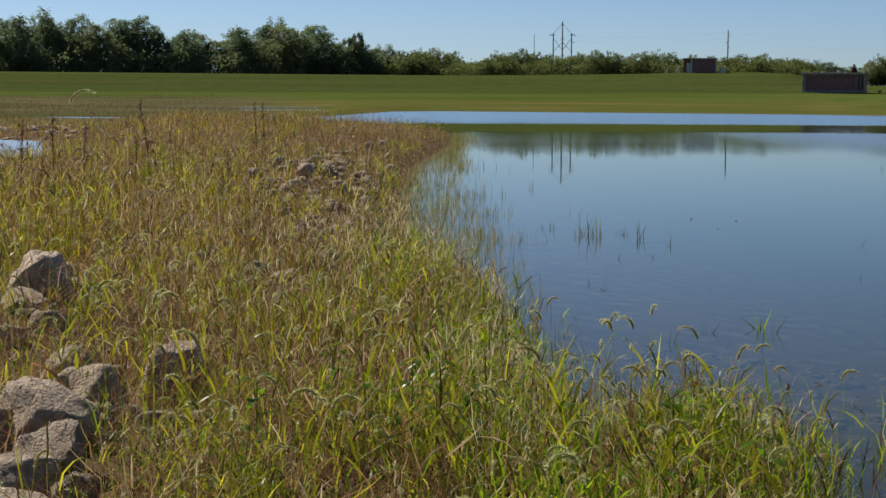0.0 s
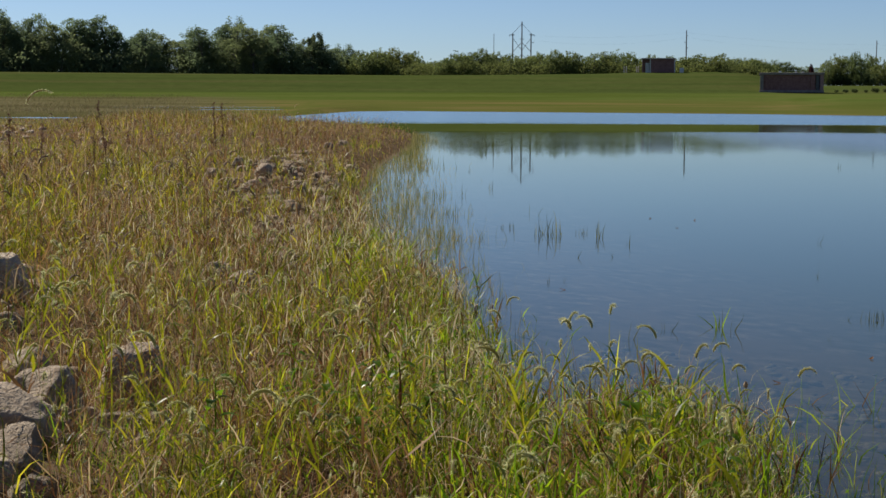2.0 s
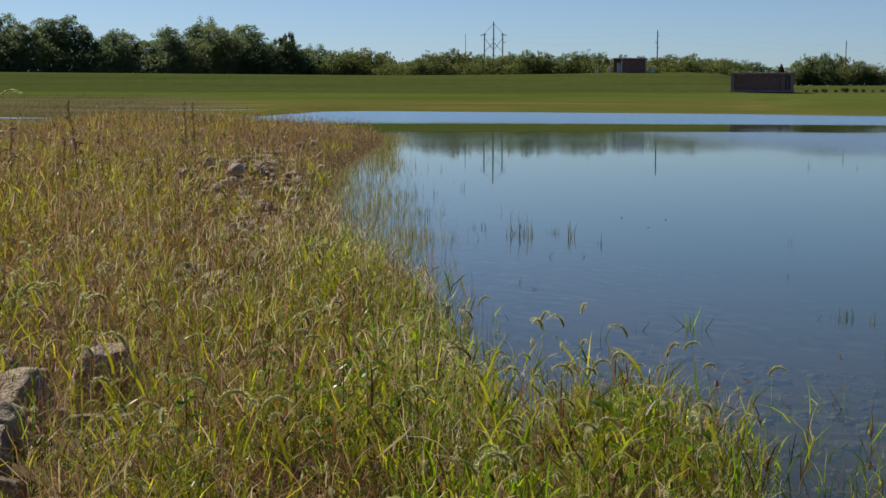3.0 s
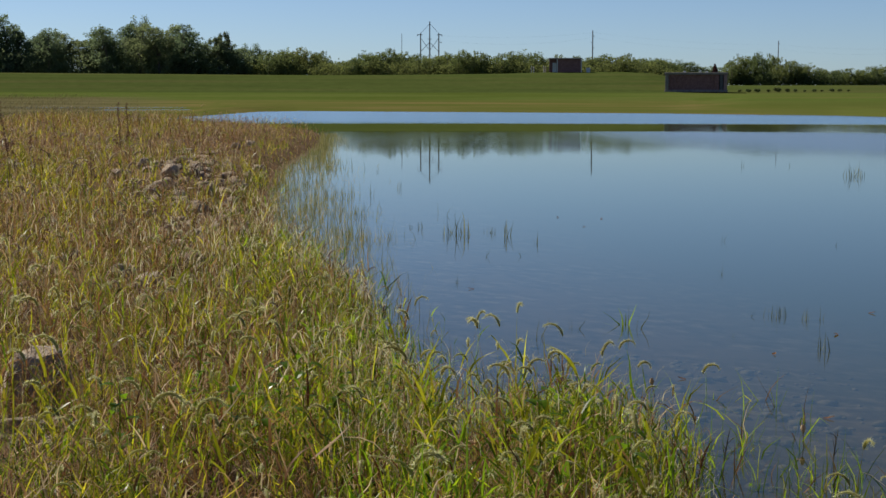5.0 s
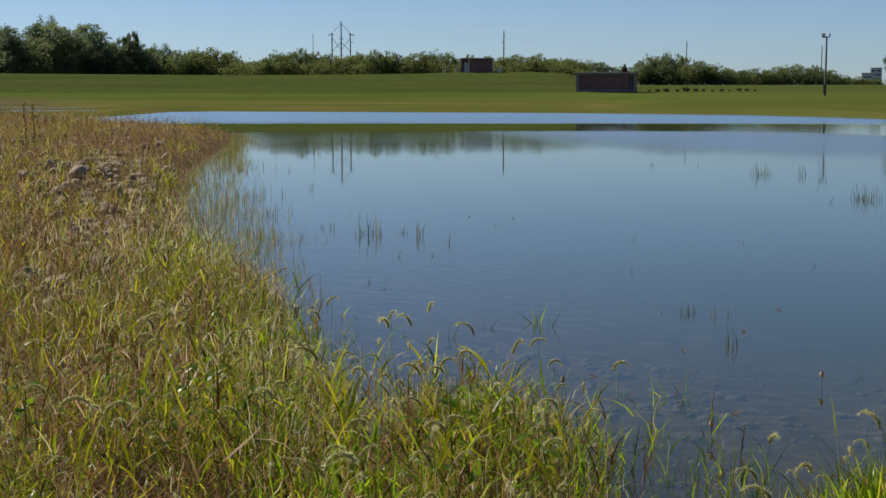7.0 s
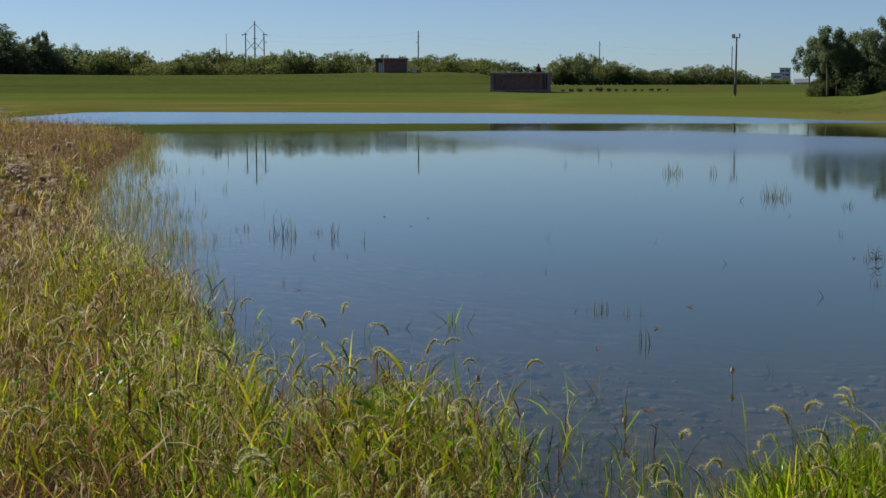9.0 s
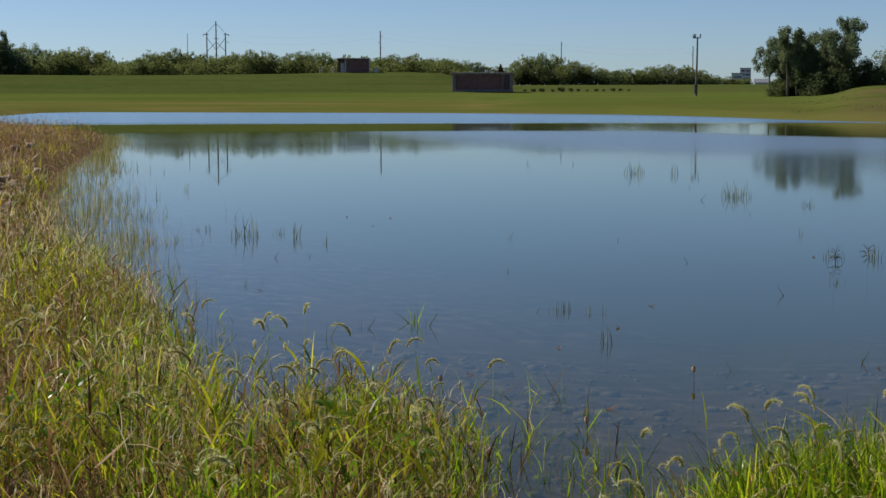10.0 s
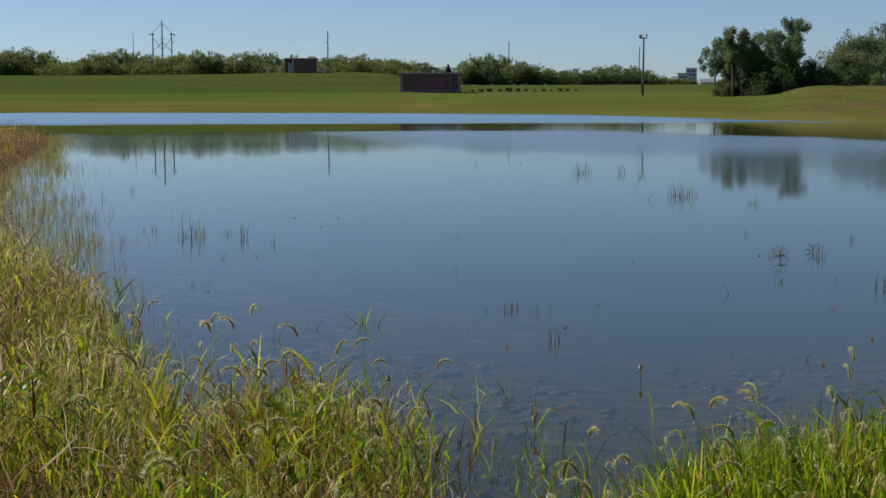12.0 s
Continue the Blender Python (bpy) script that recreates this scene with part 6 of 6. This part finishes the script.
def build_pump_house():
    r, a0, a1 = 339.0, azimuth(709, 15.316), azimuth(815, 15.316)
    wide = 2 * r * math.tan(radians((a1 - a0) / 2))
    b = bearing_thing("pump_house", (a0 + a1) / 2, r, 2.85, "long low flat-roofed dark red brick pump house on the field", "building")
    h = 4.0
    simple("wall", b, BRICK, (wide - 2.6, 0.4, h), (-0.6, 0.12, h / 2), 0.02, "recessed dark maroon brick front")
    simple("wall", b, BRICK, (0.4, 8.0, h), (wide / 2 - 0.2, 4.0, h / 2))
    simple("wall", b, BRICK, (0.4, 8.0, h), (-wide / 2 + 0.2, 4.2, h / 2))
    simple("wall", b, BRICK, (wide, 0.4, h), (0, 8.2, h / 2))
    simple("pilaster", b, STAINED, (0.75, 0.55, h), (-wide / 2 + 0.38, -0.1, h / 2), 0.03, "stained grey end pilaster")
    # right end coloured as sunlit brick
    simple("pilaster", b, PINKISH, (0.75, 0.55, h), (wide / 2 - 0.38, -0.1, h / 2), 0.03, "pinkish brick end pilaster, sunlight put into its colour")
    simple("pilaster", b, BRICK, (1.0, 0.5, h), (wide / 2 - 2.3, -0.08, h / 2), 0.03)
    for k in range(3):
        simple("pilaster", b, BRICK, (0.32, 0.2, h - 1.0), (-wide * 0.40 + k * 1.05, -0.1, h / 2 - 0.4), 0.03)
    slot = simple("door", b, DARK, (0.75, 0.12, h - 0.45), (wide / 2 - 1.3, 0.05, h / 2), 0.01, "dark recessed steel door")
    part("handle", tube(bmesh.new(), [(wide / 2 - 1.55, -0.06, 1.0), (wide / 2 - 1.55, -0.06, 1.25)], [0.03, 0.03], 6), STEEL, slot, "steel door handle")
    simple("plinth", b, STAINED, (wide + 0.25, 0.5, 0.55), (0, -0.5, 0.2), 0.03, "stained concrete plinth")
    simple("coping", b, STAINED, (wide + 0.3, 1.0, 0.5), (0, -0.08, h + 0.12), 0.05, "weathered grey roof coping")
    simple("roof", b, CONCRETE, (wide, 8.2, 0.2), (0, 4.4, h + 0.2), 0.03)
    for px, tall in ((-2.6, 0.45), (0.9, 0.35), (2.4, 0.3)):
        part("vent", tube(bmesh.new(), [(px, 3.0, h + 0.2), (px, 3.0, h + 0.35 + tall)], [0.3, 0.28], 8), STEEL, b, "small grey roof vent")


def build_hut():
    r = 371.0
    az = azimuth(535, 15.316)
    b = bearing_thing("brick_hut", az, r, 7.25, "small dark brick hut with pale door on the levee crest", "building")
    h = 3.9
    simple("wall", b, BRICK, (6.1, 0.35, h), (0.9, 0, h / 2))
    simple("wall", b, BRICK, (0.35, 4.5, h), (3.8, 2.3, h / 2))
    simple("wall", b, BRICK, (0.35, 4.5, h), (-3.9, 2.6, h / 2))
    simple("wall", b, BRICK, (7.9, 0.35, h), (0, 4.8, h / 2))
    simple("wall", b, BRICK, (1.9, 0.35, h), (-3.0, 0.9, h / 2))
    simple("door", b, PALE, (0.95, 0.1, 2.9), (-2.75, 0.65, 1.5), 0.02, "pale painted steel door")
    simple("column", b, PALE, (0.28, 0.28, h), (-2.05, -0.05, h / 2), 0.03, "pale corner column")
    simple("column", b, PALE, (0.22, 0.28, h), (3.95, -0.05, h / 2), 0.03, "pale corner column")
    simple("roof", b, CONCRETE, (8.5, 5.8, 0.25), (0, 2.3, h + 0.12), 0.04, "flat grey roof slab")
    simple("slab", b, CONCRETE, (11.5, 6.5, 0.4), (0.3, 2.4, 0.1), 0.04, "concrete base slab")
    c = bearing_thing("utility_cabinet", azimuth(575, 15.316), 371, 7.6, "pale grey utility cabinet beside the brick hut", "cabinet")
    simple("body", c, PALE, (1.0, 0.8, 1.35), (0, 0, 0.7), 0.05)
    simple("plinth", c, CONCRETE, (1.2, 1.0, 0.25), (0, 0, 0.1), 0.02)
    for px in (497, 500, 475, 479):
        p = bearing_thing("marker_post", azimuth(px, 15.316), 373, 7.4, "slim pale grey post on the levee crest", "post", "posts on the levee")
        part("post", tube(bmesh.new(), [(0, 0, -0.2), (0, 0, 1.9)], [0.12, 0.11], 8), CONCRETE, p)
        part("cap", tube(bmesh.new(), [(0, 0, 1.9), (0, 0, 1.97)], [0.14, 0.07], 8), STEEL, p)


def build_pylon():
    r = 432.0
    z0 = 5.3
    b = bearing_thing("pylon", 4.6, r, z0, "three-pole wooden transmission structure with cross bracing", "pylon")
    top, side = EYE + r * math.tan(radians(2.92)) - z0, EYE + r * math.tan(radians(2.48)) - z0
    gap = 2.65
    part("pole", tube(bmesh.new(), [(0, 0, -0.3), (0, 0, top)], [0.24, 0.15], 8), WOODPOLE, b)
    for s in (-1, 1):
        part("pole", tube(bmesh.new(), [(s * gap, 0, -0.3), (s * gap, 0, side)], [0.22, 0.15], 8), WOODPOLE, b)
        part("stay", tube(bmesh.new(), [(0, 0, top - 0.6), (s * gap, 0, side - 0.1)], [0.055, 0.055], 5), STEEL, b)
        low = side - 6.0
        part("brace", tube(bmesh.new(), [(0, 0.18, side - 2.6), (s * gap, 0.18, side - 5.4)], [0.08, 0.08], 4), WOODPOLE, b)
        part("brace", tube(bmesh.new(), [(s * gap, -0.18, side - 1.4), (0, -0.18, side - 5.0)], [0.08, 0.08], 4), WOODPOLE, b)
        part("brace", tube(bmesh.new(), [(0, 0.18, low), (s * gap, 0.18, low - 3.0)], [0.08, 0.08], 4), WOODPOLE, b)
        part("crossarm", box(bmesh.new(), (1.5, 0.18, 0.2), (s * gap + s * 0.25, 0, side - 0.5), 0.02), WOODPOLE, b)
        part("insulator", tube(bmesh.new(), [(s * gap + s * 0.9, 0, side - 0.6), (s * gap + s * 0.95, 0, side - 0.95)], [0.11, 0.08], 6), STEEL, b)
        part("insulator", tube(bmesh.new(), [(s * 0.1, 0, side - 1.7), (s * 0.62, 0, side - 1.75)], [0.10, 0.10], 6), STEEL, b)
    part("insulator", tube(bmesh.new(), [(gap, 0, side - 2.6), (gap + 0.9, 0, side - 2.75)], [0.08, 0.10], 6), STEEL, b)
    return b


def build_pole(az, r, rise, z0, label, stubs=((1, 1.6), (-1, 3.4), (1, 5.0)), radius=0.17):
    b = bearing_thing("utility_pole", az, r, z0, label, "utility pole", "utility poles")
    top = EYE + r * math.tan(radians(rise)) - z0
    part("pole", tube(bmesh.new(), [(0, 0, -0.3), (0, 0, top)], [radius * 1.3, radius * 0.8], 8), WOODPOLE, b)
    for s, d in stubs:
        part("insulator", tube(bmesh.new(), [(0, 0, top - d), (s * 0.55, 0, top - d + 0.05)], [0.05, 0.12], 6), STEEL, b)
    return top + z0


def build_lamp():
    r, az, z0 = 215.0, 23.04, 1.85
    b = bearing_thing("floodlight_pole", az, r, z0, "slender dark floodlight pole standing alone on the field", "lamp post")
    top = EYE + r * math.tan(radians(2.36)) - z0
    part("pole", tube(bmesh.new(), [(-0.05, 0, -0.2), (0.03, 0, top - 0.3)], [0.17, 0.10], 8), WOODPOLE, b)
    part("meter_box", box(bmesh.new(), (0.45, 0.35, 1.3), (-0.08, -0.1, 0.85), 0.03), DARK, b)
    part("bracket", tube(bmesh.new(), [(-0.6, 0, top - 0.45), (0.45, 0, top - 0.45)], [0.06, 0.06], 6), STEEL, b)
    lamp_head = part("lamp_head", box(bmesh.new(), (0.5, 0.35, 0.5), (-0.42, 0, top - 0.15), 0.05), STEEL, b)
    part("lens", box(bmesh.new(), (0.4, 0.03, 0.38), (-0.42, -0.19, top - 0.15), 0.02), PALE, lamp_head, "pale floodlight lens")
    part("lamp_head", box(bmesh.new(), (0.2, 0.35, 0.55), (0.42, 0, top - 0.12), 0.04), STEEL, b)


def wire(a, b, sag, label):
    path = [Vector(a).lerp(Vector(b), t) - Vector((0, 0, sag * 4 * t * (1 - t))) for t in np.linspace(0, 1, 13)]
    ob = part("power_line", tube(bmesh.new(), path, [0.008] * 13, 4), DARK)
    tagged(ob, label, "cable", "power lines")


def build_wires():
    span = "thin dark overhead power line between poles"
    for dz, s in ((19.6, 1.0), (18.2, 1.6)):
        for (az, r, z), (az2, r2, z2) in zip([(4.95, 432, dz), (10.88, 430, dz + 0.6), (17.87, 560, dz + 1.4)], [(10.88, 430, dz + 0.6), (17.87, 560, dz + 1.4), (22.88, 560, dz)]):
            wire((*polar(az, r), z), (*polar(az2, r2), z2), s, span)


def build_town():
    r = 2000.0
    b = bearing_thing("office_tower", azimuth(1219, 15.316), r, 5.0, "distant grey glass and concrete office block in the town", "building", "distant town")
    simple("wall", b, PALE, (14, 14, 34), (1.5, 0, 17), 0.2)
    for k in range(6):
        simple("window", b, DARK, (12, 0.5, 2.2), (1.5, -7.1, 5 + k * 5.2), 0.05)
    for k in range(3):
        simple("pilaster", b, PALE, (1.6, 14.6, 33), (-5.0 + k * 6.3, -0.2, 16.5), 0.1)
    simple("roof", b, CONCRETE, (15, 15, 1.2), (1.5, 0, 34.4), 0.1)
    c = bearing_thing("apartment_block", azimuth(1207, 15.316), r - 30, 5.0, "distant pale pinkish concrete block in the town", "building", "distant town")
    simple("wall", c, PALE, (15, 14, 27), (0, 0, 13.5), 0.2)
    for k in range(4):
        simple("window", c, DARK, (10, 0.4, 1.6), (0, -7.1, 6 + k * 5.5), 0.05)
    simple("roof", c, CONCRETE, (16, 15, 1.0), (0, 0, 27.4), 0.1)
    d = bearing_thing("metal_shed", azimuth(1250, 15.316), 640, 5.6, "long low grey metal shed beyond the field", "building")
    simple("wall", d, PALE, (6, 6, 2.2), (0, 0, 1.0), 0.05)
    roof = bmesh.new()
    for sx in (-3.4, 3.4):
        vs = [roof.verts.new(p) for p in ((sx, -3.6, 2.0), (sx, 0, 3.6), (sx, 3.6, 2.0))]
    roof.verts.ensure_lookup_table()
    v = roof.verts
    for f in ((0, 1, 4, 3), (1, 2, 5, 4), (0, 3, 5, 2), (0, 2, 1), (3, 4, 5)):
        roof.faces.new([v[i] for i in f])
    part("roof", roof, STEEL, d)


def build_mound_post():
    az, r = azimuth(1561, 15.316), 160.0
    x, y = polar(az, r)
    b = bearing_thing("timber_post", az, r, float(ground_z(np.array([x]), np.array([y]))[0]), "weathered yellowish timber post on the grassy mound", "post")
    part("post", tube(bmesh.new(), [(0, 0, -0.2), (0, 0, 1.5)], [0.14, 0.13], 8), CONCRETE, b)
    part("cap", tube(bmesh.new(), [(0, 0, 1.5), (0, 0, 1.58)], [0.16, 0.06], 8), WOODPOLE, b)


build_pump_house()
build_hut()
build_pylon()
build_pole(10.88, 430, 2.57, 5.5, "tall weathered wooden utility pole behind the levee")
build_pole(17.87, 560, 2.14, 5.9, "tall wooden utility pole beyond the field", ((1, 1.2),))
build_pole(22.88, 560, 1.93, 5.9, "wooden utility pole beyond the field", ((1, 1.5), (-1, 3.0)))
build_pole(azimuth(241, 15.316), 620, 2.45, 5.9, "thin distant mast above the thicket", (), 0.12)
build_lamp()
build_wires()
build_town()
build_mound_post()
